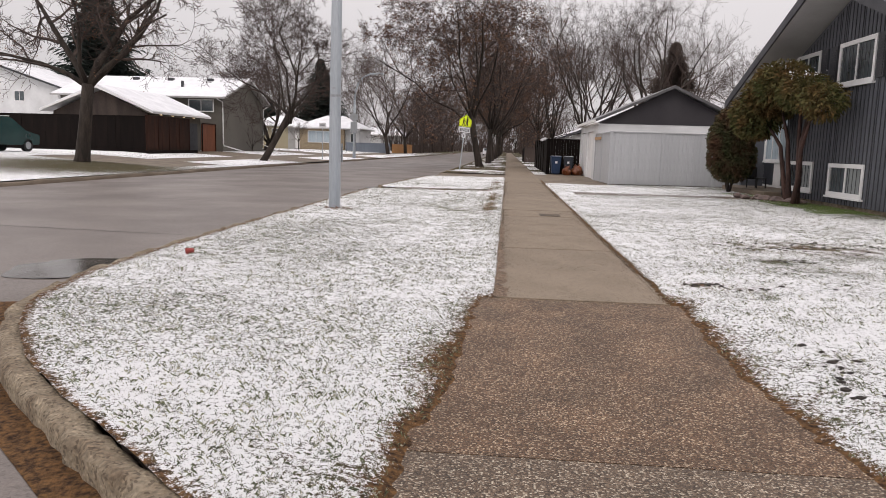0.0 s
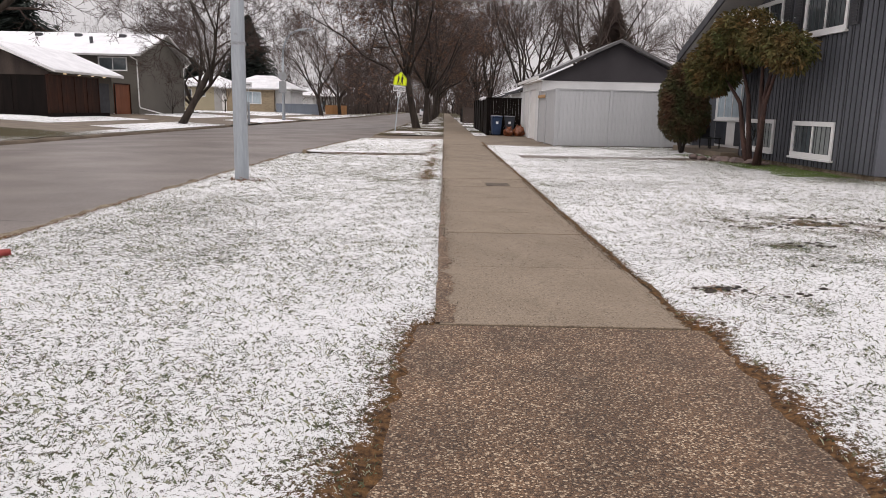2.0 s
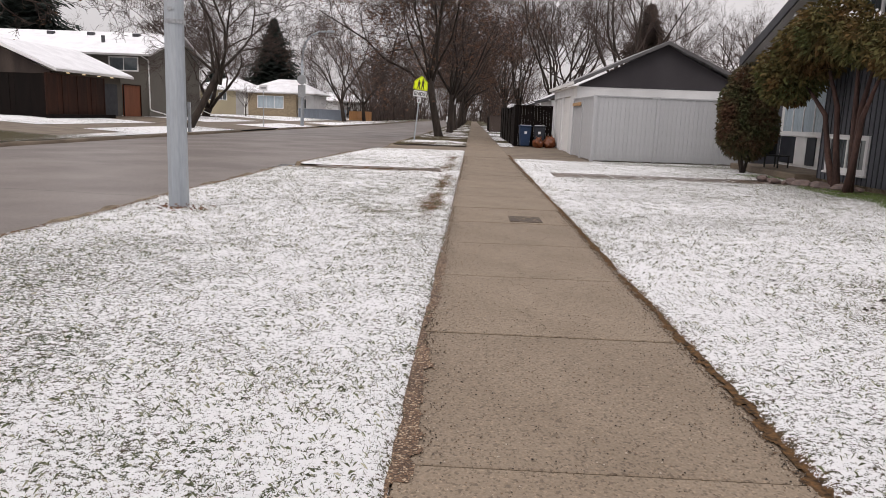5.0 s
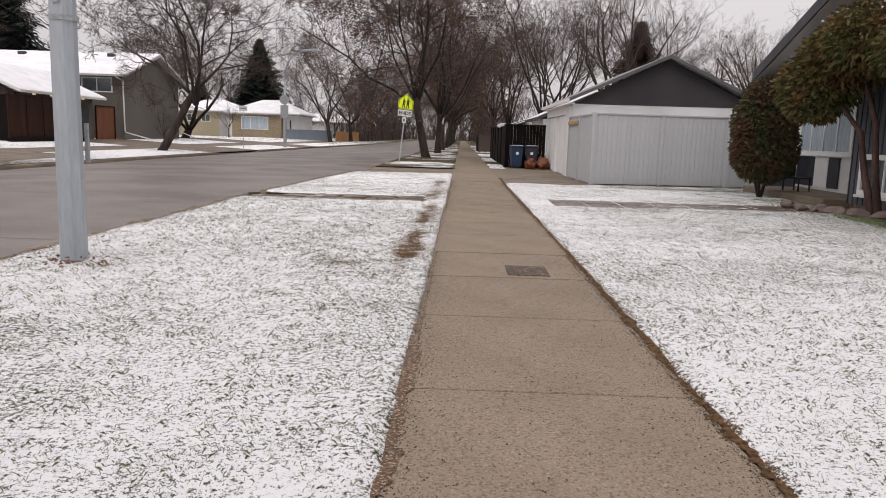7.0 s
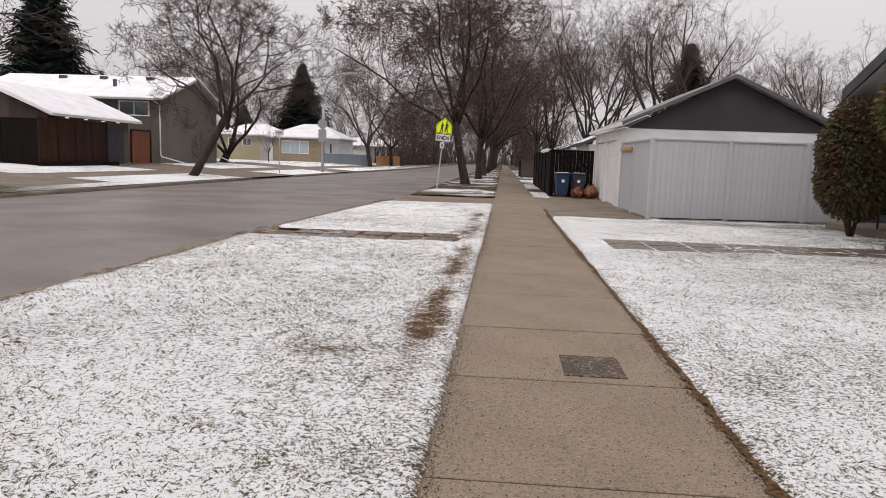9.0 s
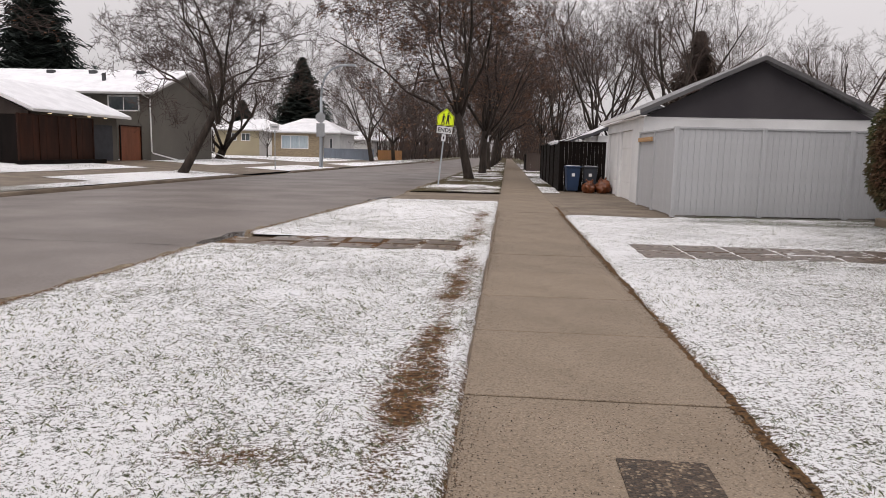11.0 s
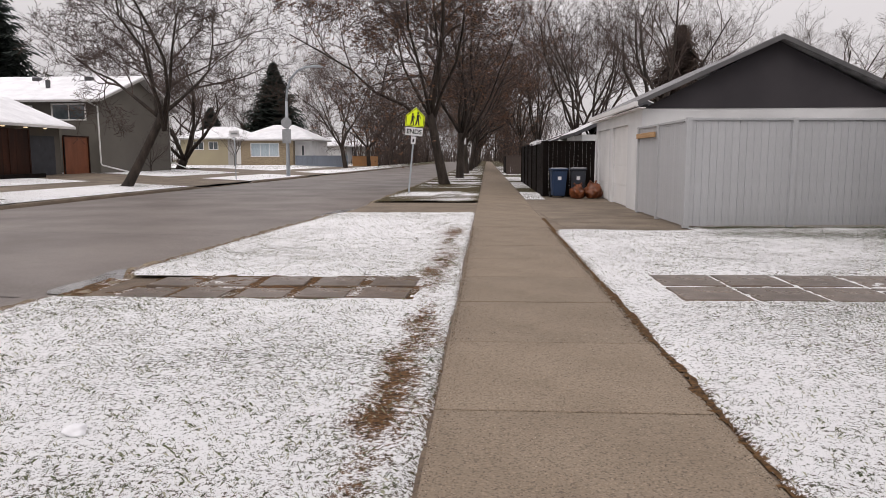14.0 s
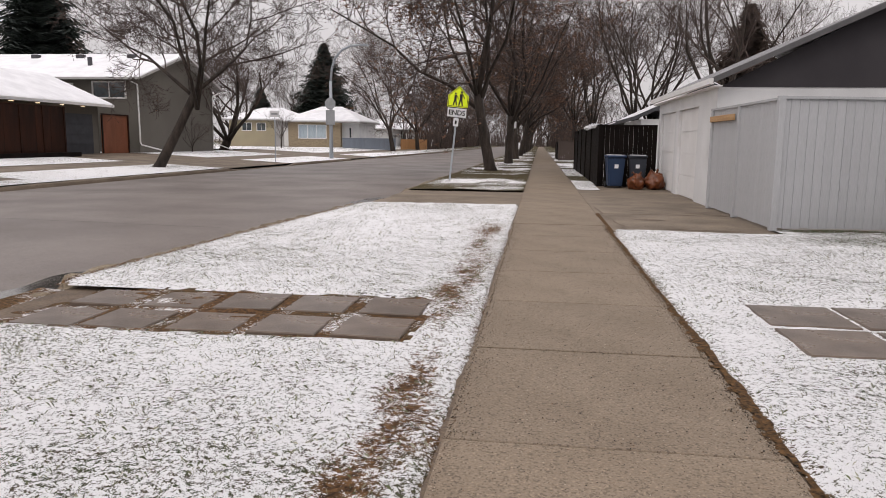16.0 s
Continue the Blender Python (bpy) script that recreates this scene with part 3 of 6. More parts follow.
sheet("drive_across_road", unit(60), steps(26, 120, 0.5), lambda y: 0 * y - 24.2, lambda y: far_kerb(y) - 0.15, lambda x, y: rise(x, y) - 0.02, lambda x, y: 0 * x, lambda x, y: 0 * x, lambda x, y: x == x, M["drive"], "damp concrete drives and walk across the road", "driveway")

sheet("path_bed", unit(60), steps(24.0, 25.6, 0.04), lambda y: near_kerb(y) - 0.25, lambda y: 0 * y - 0.42, lambda x, y: -0.016 + 0.024 * lumps(x, y, 0.12) - 0.05 * np.clip((-2.9 - x), 0, 1.2), lambda x, y: 0.16 + 0.8 * (lumps(x, y, 0.2) - 0.5), lambda x, y: 0.55 + 0.6 * lumps(x, y, 0.4), lambda x, y: x == x, M["lawn"], "wet mud and snow between sunken pavers", "path bed")
sheet("path_bed_yard", unit(150), steps(24.15, 26.2, 0.04), lambda y: 0 * y + 2.15, lambda y: 0 * y + 8.85, lambda x, y: -0.016 + 0.02 * lumps(x, y, 0.12), lambda x, y: 0.74 + 0.3 * (lumps(x, y, 0.2) - 0.5), lambda x, y: 0.3 + 0 * x, lambda x, y: x == x, M["lawn"], "snowy grass between the yard pavers", "path bed")
sheet("gutter_soil", unit(14), steps(3.3, 7.6, 0.05), lambda y: near_kerb(y) - 0.62 + 0.15 * lumps(y, y * 0, 0.7), lambda y: near_kerb(y) - 0.12, lambda x, y: -0.118 + 0.045 * np.clip((x - near_kerb(y) + 0.55) * 2, 0, 1) * lumps(x, y, 0.12), lambda x, y: -0.4 + 0 * x, lambda x, y: 1 + 0 * x, lambda x, y: x == x, M["lawn"], "dark washed soil along the foot of the kerb", "soil")
tagged(part("ground", box(-900, 900, -600, 1500, -0.9, -0.30), M["far"]), "wide winter ground out to the horizon", "ground", kind="structure")
rs = np.array([(y, near_kerb(y), far_kerb(y)) for y in steps(-40, 420, 2.0)])
V, F = [], []
for y, a, b in rs:
    V += [(b - 0.3, y, -0.125), (b * 0.5 + a * 0.5, y, -0.07), (max(a, -4.1) + 0.1, y, -0.125)]
for i in range(len(rs) - 1):
    for j in (0, 1):
        a = i * 3 + j
        F.append((a, a + 1, a + 4, a + 3))
tagged(mesh_ob("road", V, F, M["asphalt"], smooth=True), "damp grey-brown worn concrete residential road", "road", kind="structure")
tagged(part("road_cross_street", box(-4.2, 60, -9, 8.5, -0.30, -0.129), M["asphalt"]), "wet asphalt of the crossing street", "road", kind="structure")
tagged(part("soil_bed", boxes((-4.0, 9.0, 8.0, 31.0, -0.127, -0.045), (-0.5, 9.0, 2.6, 7.999, -0.127, -0.045)), M["soil"]), "wet dark soil under the grass", "soil", kind="structure")
tagged(part("soil_edge", boxes((1.561, 1.66, 8.2, 300, -0.046, -0.007), (-0.09, -0.001, 8.2, 35.2, -0.046, -0.010)), M["soil"]), "dark soil seam along both sides of the walk", "soil", kind="structure")
tagged(part("soil_bed_far", box(-3.0, 3.9, 31.0, 300, -0.29, -0.05), M["soil"]), "wet dark soil under the verge", "soil", kind="structure")


def kerb(name, fn, y0, y1, side, label, top=0.02, width=0.16, gaps=()):
    ys = steps(y0, y1, 0.08) if y1 - y0 < 45 else steps(y0, y1, 0.8)
    V, F = [], []
    prof = [(-0.02, -0.2), (-0.02, top - 0.05), (0.02, top), (width - 0.03, top + 0.005), (width, top - 0.03), (width, -0.2)]
    for y in ys:
        x = float(fn(y))
        d = (float(fn(y + 0.1)) - float(fn(y - 0.1))) / 0.2
        nx, ny = 1 / math.hypot(1, d), -d / math.hypot(1, d)
        drop = 0.09 if any(a < y < b for a, b in gaps) else 0.0
        for o, z in prof:
            w = o + 0.045 * (lumps(x * 3, y, 0.23) - 0.5)
            V.append((x - side * nx * w, y - side * ny * w, z - drop * (z > -0.1) + 0.05 * (float(lumps(x + o * 5, y, 0.17)) - 0.5) * (z > -0.1)))
    k = len(prof)
    for i in range(len(ys) - 1):
        for j in range(k - 1):
            a = i * k + j
            F.append((a, a + 1, a + 1 + k, a + k))
    return tagged(mesh_ob(name, V, F, M["drive" if side < 0 else "kerb"], smooth=True), label, "kerb", kind="structure")


kerb("kerb_near", near_kerb, 3.3, 36, 1, "worn crumbling rounded concrete kerb", gaps=((23.9, 25.7), (34.8, 40)))
kerb("kerb_near_far", near_kerb, 36, 300, 1, "low concrete kerb beside the road", gaps=((35, 40),))
kerb("kerb_across", far_kerb, -30, 300, -1, "low concrete kerb across the road", top=0.0, width=0.18, gaps=((52, 60), (72.5, 80)))


# ---------------- walk ----------------
tagged(part("path_aggregate", box(-0.75, 2.1, 4.75, 8.18, -0.044, -0.004), M["gravel"]), "packed brown aggregate stretch of walk", "path", kind="structure")
tagged(part("path_ramp", box(-0.75, 2.1, 1.0, 4.745, -0.12, -0.006), M["ramp"]), "worn aggregate ramp at the crossing", "path", kind="structure")
pavement = thing("pavement", "damp tan concrete walk of cast slabs", "sidewalk", kind="structure")
slab_bm = box(0, 1, 0, 1, -0.1, 0.0)
slab_me = bpy.data.meshes.new("slab")
bmesh.ops.scale(slab_bm, vec=(1.56, 1, 1), verts=slab_bm.verts)
bmesh.ops.bevel(slab_bm, geom=[e for e in slab_bm.edges if all(v.co.z > -0.01 for v in e.verts)], offset=0.004, segments=1, affect="EDGES")
slab_bm.to_mesh(slab_me)
slab_me.materials.append(M["concrete"])
joints = [8.2, 9.9, 11.63, 13.27, 14.89, 16.46, 17.92, 19.52, 21.0, 22.53, 24.1, 25.6]
while joints[-1] < 300:
    joints.append(joints[-1] + 1.55)
rnd = random.Random(4)
for i, (a, b) in enumerate(zip(joints, joints[1:])):
    s = new("slab", slab_me)
    s.parent = pavement
    s.matrix_basis = Matrix.Translation((-0.0, a + 0.009, rnd.uniform(-0.004, 0.003) + (0.004 if i == 0 else 0))) @ Matrix.Diagonal((1, b - a - 0.018, 1, 1))
tagged(part("utility_patch", box(0.77, 1.19, 16.58, 17.1, -0.02, 0.007, 0.004), M["patch"]), "square dark aggregate patch set in the walk", "cover", kind="structure")
drive = thing("driveway", "cracked damp concrete driveway before the garage", "driveway", kind="structure")
each("slab", [(1.565, 4.6, 31.0, 34.0, -0.1, -0.003), (1.565, 4.6, 34.012, 37.2, -0.1, 0.0), (1.565, 4.6, 37.212, 43.4, -0.1, -0.002)], M["drive"], drive)
tagged(part("driveway_apron", boxes((-3.3, -0.005, 35.25, 39.8, -0.13, -0.012)), M["drive"]), "damp concrete driveway apron across the verge", "driveway", kind="structure")


for (ax, ay, bx, by) in [(2.3, 34.75, 3.0, 34.8), (2.15, 32.95, 2.75, 32.9), (3.3, 34.4, 3.85, 34.3), (3.85, 34.15, 4.1, 34.0), (2.5, 31.5, 3.7, 31.4), (1.62, 35.6, 1.7, 33.2), (1.72, 33.2, 1.9, 31.1)]:
    V, n = [], 14
    for k in range(n + 1):
        x, y = ax + (bx - ax) * k / n, ay + (by - ay) * k / n
        wv = 0.07 * (0.25 + float(lumps(x + 3, y, 0.17))) * math.sin(math.pi * (0.04 + 0.92 * k / n)) + 0.012
        across = abs(bx - ax) > abs(by - ay)
        o = 0.10 * (float(lumps(x, y, 0.3)) - 0.5)
        V += [(x, y + o - wv, 0.004), (x, y + o + wv, 0.004)] if across else [(x + o - wv * 0.35, y, 0.004), (x + o + wv * 0.35, y, 0.004)]
    F = [(2 * k, 2 * k + 1, 2 * k + 3, 2 * k + 2) for k in range(n)]
    tagged(mesh_ob("driveway_crack", V, F, M["soil"]), "dark wet broken crack in the driveway concrete", "crack", kind="structure")


def paver_mesh(sx, sy):
    bm = box(-sx / 2, sx / 2, -sy / 2, sy / 2, -0.05, 0.0)
    bmesh.ops.bevel(bm, geom=[e for e in bm.edges if all(v.co.z > -0.01 for v in e.verts)], offset=0.008, segments=1, affect="EDGES")
    me = bpy.data.meshes.new("paver")
    bm.to_mesh(me)
    bm.free()
    me.materials.append(M["paver"])
    return me


pm, pm2 = paver_mesh(0.51, 0.55), paver_mesh(0.68, 0.72)
stones_left = thing("paver_path", "two rows of wet square concrete pavers sunk in the verge", "paver path", kind="structure")
stones_right = thing("paver_path", "two rows of wet square pavers leading to the entry", "paver path", kind="structure")
for i in range(5):
    for j in range(2):
        s = new("paver", pm)
        s.parent = stones_left
        s.matrix_basis = pose(-0.76 - 0.64 * i + rnd.uniform(-0.03, 0.03) + 0.04 * j, 24.42 + 0.72 * j + rnd.uniform(-0.02, 0.02), 0.020 - 0.005 * i + rnd.uniform(-0.006, 0.004), rnd.uniform(-1, 1), rnd.uniform(-1, 1), rnd.uniform(-2, 2))
for i in range(9):
    for j in range(2):
        s = new("paver", pm2)
        s.parent = stones_right
        s.matrix_basis = pose(2.58 + 0.735 * i + rnd.uniform(-0.015, 0.015), 24.62 + 0.83 * j + 0.015 * i, 0.004 + rnd.uniform(-0.004, 0.004), 0, 0, rnd.uniform(-1.5, 1.5) + 1)


def puddle(cx, cy, rx, ry, z, label, seed):
    r = random.Random(seed)
    V = [(cx, cy, z)]
    n = 40
    for i in range(n):
        a = 2 * math.pi * i / n
        k = 0.8 + 0.4 * float(lumps(math.cos(a) * 2 + seed, math.sin(a) * 2, 0.8))
        V.append((cx + rx * k * math.cos(a), cy + ry * k * math.sin(a), z))
    F = [(0, 1 + i, 1 + (i + 1) % n) for i in range(n)]
    tagged(mesh_ob("puddle", V, F, M["water"]), label, "puddle", kind="structure")


puddle(-4.75, 9.3, 0.65, 0.75, -0.108, "shallow puddle along the kerb", 1)
puddle(-4.25, 25.8, 0.5, 1.6, -0.106, "shallow puddle at the end of the paver path", 2)
puddle(-3.75, 36.5, 0.35, 1.5, -0.105, "shallow puddle at the driveway dip", 3)


def crack(pts, w):
    """A thin filled crack in the road."""
    r = random.Random(int(pts[0][1] * 10))
    V, F = [], []
    for (ax, ay), (bx, by) in zip(pts, pts[1:]):
        for k in range(12):
            f = k / 12
            x, y = ax + (bx - ax) * f + r.uniform(-0.03, 0.03), ay + (by - ay) * f + r.uniform(-0.03, 0.03)
            c = (near_kerb(y) + far_kerb(y)) / 2
            z = -0.125 + 0.055 * max(0.0, 1 - abs(x - c) / abs(c - far_kerb(y))) + 0.007
            V += [(x, y - w * r.uniform(0.3, 1), float(z)), (x, y + w * r.uniform(0.3, 1), float(z))]
    for k in range(len(V) // 2 - 1):
        F.append((2 * k, 2 * k + 1, 2 * k + 3, 2 * k + 2))
    tagged(mesh_ob("road_joint", V, F, M["tar"]), "dark worn joint across the road", "road joint", kind="structure")


for yj in (12.5, 18.6, 24.4, 31.0, 37.5, 44.5, 52.0):
    crack([(-13.6, yj + rnd.uniform(-0.3, 0.3)), (-9.2, yj), (-4.5, yj + rnd.uniform(-0.3, 0.3))], 0.018)


# ---------------- grass blades ----------------
def blades(name, n, x0, x1, y0, y1, keep, seed, label, material="blade", thick=1.0):
    r = np.random.RandomState(seed)
    m = n // 4
    x, y = r.uniform(x0, x1, m), y0 + (y1 - y0) * r.rand(m) ** 1.35
    pick = lumps(x, y, 0.28) * 0.55 + lumps(x + 2, y, 1.3) * 0.55 > r.rand(m) * 0.85
    x, y = np.repeat(x[pick], 4), np.repeat(y[pick], 4)
    n = len(x)
    x, y = x + r.normal(0, 0.022, n), y + r.normal(0, 0.022, n)
    ok = keep(x, y) & (lawn_height(x, y) > 0.002) & (r.rand(n) < 1.1 - 0.8 * np.clip((y - 14) / (y1 - 14), 0, 1))
    x, y = x[ok], y[ok]
    n = len(x)
    z = lawn_height(x, y) - 0.006
    a, lean, h = r.uniform(0, 6.283, n), r.uniform(0.2, 1.2, n), r.uniform(0.010, 0.036, n)
    w = r.uniform(0.0004, 0.0011, n) * thick * (1 + np.clip((y - 14) / 14, 0, 1))
    dx, dy = np.cos(a), np.sin(a)
    V = np.empty((n, 4, 3))
    V[:, 0] = np.stack([x - dy * w, y + dx * w, z], -1)
    V[:, 1] = np.stack([x + dy * w, y - dx * w, z], -1)
    V[:, 2] = np.stack([x + dx * lean * h * 0.45 + dy * w, y + dy * lean * h * 0.45 - dx * w, z + h * 0.7], -1)
    V[:, 3] = np.stack([x + dx * lean * h, y + dy * lean * h, z + h * (1.1 - 0.35 * lean)], -1)
    idx = np.arange(n * 4).reshape(n, 4)
    tri = np.concatenate([idx[:, [0, 1, 2]], idx[:, [0, 2, 3]]]).astype(np.int32)
    me = bpy.data.meshes.new(name)
    me.vertices.add(n * 4)
    me.vertices.foreach_set("co", V.ravel())
    me.loops.add(tri.size)
    me.loops.foreach_set("vertex_index", tri.ravel())
    me.polygons.add(len(tri))
    me.polygons.foreach_set("loop_start", np.arange(0, tri.size, 3, dtype=np.int32))
    me.update(calc_edges=True)
    me.materials.append(M[material])
    tagged(new(name, me), label, "grass", kind="stuff")


blades("grass", 170000, -4.1, 0.0, 3.5, 34.8, lambda x, y: (x > near_kerb(y) + 0.08) & (x < walk_left(y) - 0.01) & ~in_path_left(x, y), 11, "short green and straw grass blades poking through snow")
blades("grass", 170000, 1.5, 8.5, 3.5, 30.7, lambda x, y: (x > walk_right(y) + 0.01) & ~in_path_right(x, y), 12, "short green and straw grass blades poking through yard snow")


def grit(name, n, seed, label, spread):
    r = np.random.RandomState(seed)
    y = 8.25 + 24 * r.rand(n) ** 1.2
    e = r.exponential(0.5, n) * r.exponential(0.16, n)
    side = r.rand(n)
    x = np.where(side < 0.33, e, np.where(side < 0.70, 1.56 - 0.8 * e, r.uniform(0.02, 1.54, n)))
    x = np.clip(x, 0.004 + 0.03 * r.rand(n), 1.555 - 0.04 * r.rand(n))
    s = 0.0016 + 0.005 * r.rand(n) ** 2.2
    T = np.array([(1, 0, 0), (-0.5, 0.87, 0), (-0.5, -0.87, 0), (0.1, 0.1, 0.9)])
    a = r.uniform(0, 6.28, n)
    c, d = np.cos(a), np.sin(a)
    V = np.empty((n, 4, 3))
    for k in range(4):
        V[:, k, 0] = x + s * (T[k, 0] * c - T[k, 1] * d)
        V[:, k, 1] = y + s * (T[k, 0] * d + T[k, 1] * c)
        V[:, k, 2] = s * T[k, 2]
    F = []
    for k in range(n):
        q = 4 * k
        F += [(q, q + 1, q + 3), (q + 1, q + 2, q + 3), (q + 2, q, q + 3)]
    tagged(mesh_ob(name, V.reshape(-1, 3).tolist(), F, M["grit"]), label, "grit", kind="stuff")


blades("grass", 70000, 6.9, 8.85, 19.5, 27.5, lambda x, y: (x > 8.85 - 1.5 * lumps(x, y, 1.1) - 0.35) & ~in_path_right(x, y), 13, "fresh green grass beside the house wall", "green", 3.0)
ragged = lambda x, y: lumps(x, y, 0.22) * 0.6 + lumps(x, y, 0.07) * 0.4
sheet("walk_sediment", unit(18), steps(8.22, 14.5, 0.015), lambda y: 0 * y - 0.03, lambda y: 0 * y + 0.16, lambda x, y: 0.0045 + 0 * x, lambda x, y: 0 * x, lambda x, y: 0 * x, lambda x, y: x < 0.16 * (ragged(x, y) - 0.35) + 0.04 * np.clip((13 - y) / 4, 0, 1), M["gravel"], "washed brown sand along the walk's edge", "soil")
sheet("walk_soil", unit(22), steps(8.22, 34, 0.018), lambda y: 0 * y + 1.36, lambda y: 0 * y + 1.63, lambda x, y: 0.0015 + 0.006 * lumps(x, y, 0.05) * np.clip((x - 1.53) / 0.06, 0, 1), lambda x, y: -0.4 + 0 * x, lambda x, y: 0.9 + 0 * x, lambda x, y: x > 1.575 - 0.075 * (lumps(x * 0, y, 0.31) * 0.5 + lumps(x + 3, y, 0.045) * 0.9 - 0.40), M["lawn"], "dark crumbled soil along the walk's edge", "soil")
grit("grit", 42000, 31, "brown sand and grit scattered over the walk", 0.2)


def soil_clods(n, seed):
    """Small turned-up lumps of black soil lying in groups on the yard."""
    r = random.Random(seed)
    ico = bmesh.new()
    bmesh.ops.create_icosphere(ico, subdivisions=1, radius=1.0)
    base = [v.co.copy() for v in ico.verts]
    tri = [tuple(v.index for v in f.verts) for f in ico.faces]
    ico.free()
    V, F = [], []
    for cx, cy, sx, sy, k in ((4.6, 12.7, 0.8, 0.35, 0.42), (5.6, 12.9, 0.7, 0.15, 0.16), (3.7, 11.1, 0.16, 0.10, 0.10), (2.1, 9.15, 0.11, 0.05, 0.10), (2.45, 8.95, 0.16, 0.05, 0.05), (3.2, 9.8, 0.5, 0.5, 0.05), (2.15, 5.9, 0.12, 0.4, 0.12)):
        for _ in range(int(n * k)):
            x, y = r.gauss(cx, sx), r.gauss(cy, sy)
            z, sz = float(lawn_height(x, y)), r.uniform(0.006, 0.024)
            o = len(V)
            for b in base:
                q = sz * r.uniform(0.6, 1.3)
                V.append((x + b.x * q * 1.6, y + b.y * q * 1.2, z + 0.004 + b.z * q * 0.6))
            F += [tuple(o + i for i in t) for t in tri]
    tagged(mesh_ob("soil_clods", V, F, M["blacksoil"]), "turned-up lumps of wet black soil in the yard snow", "soil clods", kind="stuff")


soil_clods(190, 6)


# ---------------- trees ----------------
def grow(seed, height, spread, trunk_r, fork, limbs, lean=(0, 0), up=0.35, levels=5, kids=(5, 6, 5, 4, 4), tip=0.006, leaf=0.0, droop=0.0, trunk_top=0.55, arms=()):
    """Polylines of a bare broadleaf tree: trunk lines, twig lines and leaf places."""
    r = random.Random(seed)
    thick, thin, leaves = [], [], []

    def branch(p, d, length, rad, level):
        n = 6 if level < 2 else (5 if level == 2 else (4 if level == 3 else (3 if level == 4 else 2)))
        pts, rads = [p.copy()], [rad]
        d = d.normalized()
        for i in range(1, n):
            wob = Vector((r.gauss(0, 1), r.gauss(0, 1), r.gauss(0, 0.7))) * (0.17 + 0.05 * level)
            d = (d + wob + Vector((0, 0, up * 0.28 - droop * level * 0.1))).normalized()
            p = p + d * (length / (n - 1))
            pts.append(p.copy())
            rads.append(max(tip * 0.7, rad * (1 - 0.72 * i / (n - 1))))
        (thick if level < 2 else thin).append((pts, rads, (8, 6, 4, 3, 3)[min(level, 4)]))
        if level >= levels:
            for q in pts[1:]:
                if r.random() < leaf:
                    leaves.append((q, r.random() * 6.28))
            return
        k = kids[min(level - 1, len(kids) - 1)]
        for i in range(k):
            t = 0.3 + 0.68 * (i + r.random() * 0.6) / k
            seg = min(n - 2, int(t * (n - 1)))
            f = t * (n - 1) - seg
            q = pts[seg].lerp(pts[seg + 1], f)
            ax = (pts[seg + 1] - pts[seg]).normalized()
            side = ax.orthogonal().normalized()
            side.rotate(Matrix.Rotation(r.uniform(0, 6.283) if level else 6.283 * (i + r.random() * 0.7) / k, 3, ax))
            nd = ax * r.uniform(0.5, 0.95) + side * r.uniform(0.7, 1.05)
            rr = rads[seg] * r.uniform(0.5, 0.72)
            branch(q, nd, length * r.uniform(0.40, 0.66) * (1.12 - 0.35 * t), max(tip, rr), level + 1)

    base, top = Vector((0, 0, -0.15)), Vector((lean[0], lean[1], fork))
    mid = base.lerp(top, 0.5) + Vector((r.uniform(-0.05, 0.05), r.uniform(-0.05, 0.05), 0))
    thick.append(([base, base.lerp(mid, 0.2), mid, top], [trunk_r * 1.45, trunk_r * 1.1, trunk_r * 0.93, trunk_r * 0.86], 10))
    for i in range(limbs):
        a = 6.283 * (i + 0.5 * r.random()) / limbs
        s = spread * r.uniform(0.75, 1.1) if i else spread * 0.12
        d = Vector((math.cos(a) * s, math.sin(a) * s, (height - fork) * trunk_top * r.uniform(0.85, 1.1) * (1.0 if i else 1.35)))
        branch(top - Vector((0, 0, r.uniform(0, 0.25) * fork)), d, d.length, trunk_r * r.uniform(0.34, 0.50) * (1.25 if not i else 1), 1)
    for ax, ay, az, k in arms:
        d = Vector((ax, ay, az))
        branch(top - Vector((0, 0, 0.15)), d, d.length, trunk_r * k, 1)
    return thick, thin, leaves


def leaf_quads(places, size, seed):
    r = random.Random(seed)
    V, F = [], []
    for q, a in places:
        for _ in range(3):
            c = q + Vector((r.gauss(0, 0.06), r.gauss(0, 0.06), r.gauss(-0.05, 0.05)))
            u = Vector((math.cos(a), math.sin(a), r.uniform(-0.5, 0.3))) * size * r.uniform(0.5, 1.0)
            w = Vector((-math.sin(a), math.cos(a), r.uniform(-0.6, 0.6))) * size * 0.35
            k = len(V)
            V += [c - u, c + w - Vector((0, 0, size * 0.15)), c + u, c - w]
            F.append((k, k + 1, k + 2, k + 3))
            a += 2.1
    return V, F


def tree(label, x, y, z=0.0, rz=0, leaf_size=0.05, category="tree", group="", **kw):
    t = thing("tree", label, category, x, y, z, rz, group)
    thick, thin, leaves = grow(**kw)
    mesh_ob("trunk", *tubes(thick), M["bark"], t, smooth=True)
    mesh_ob("crown", *tubes(thin), M["twig"], t, "bare fine twigs")
    if leaves:
        mesh_ob("leaves", *leaf_quads(leaves, leaf_size, kw["seed"]), M["dryleaf"], t, "withered brown leaves and seeds still hanging")
    return t


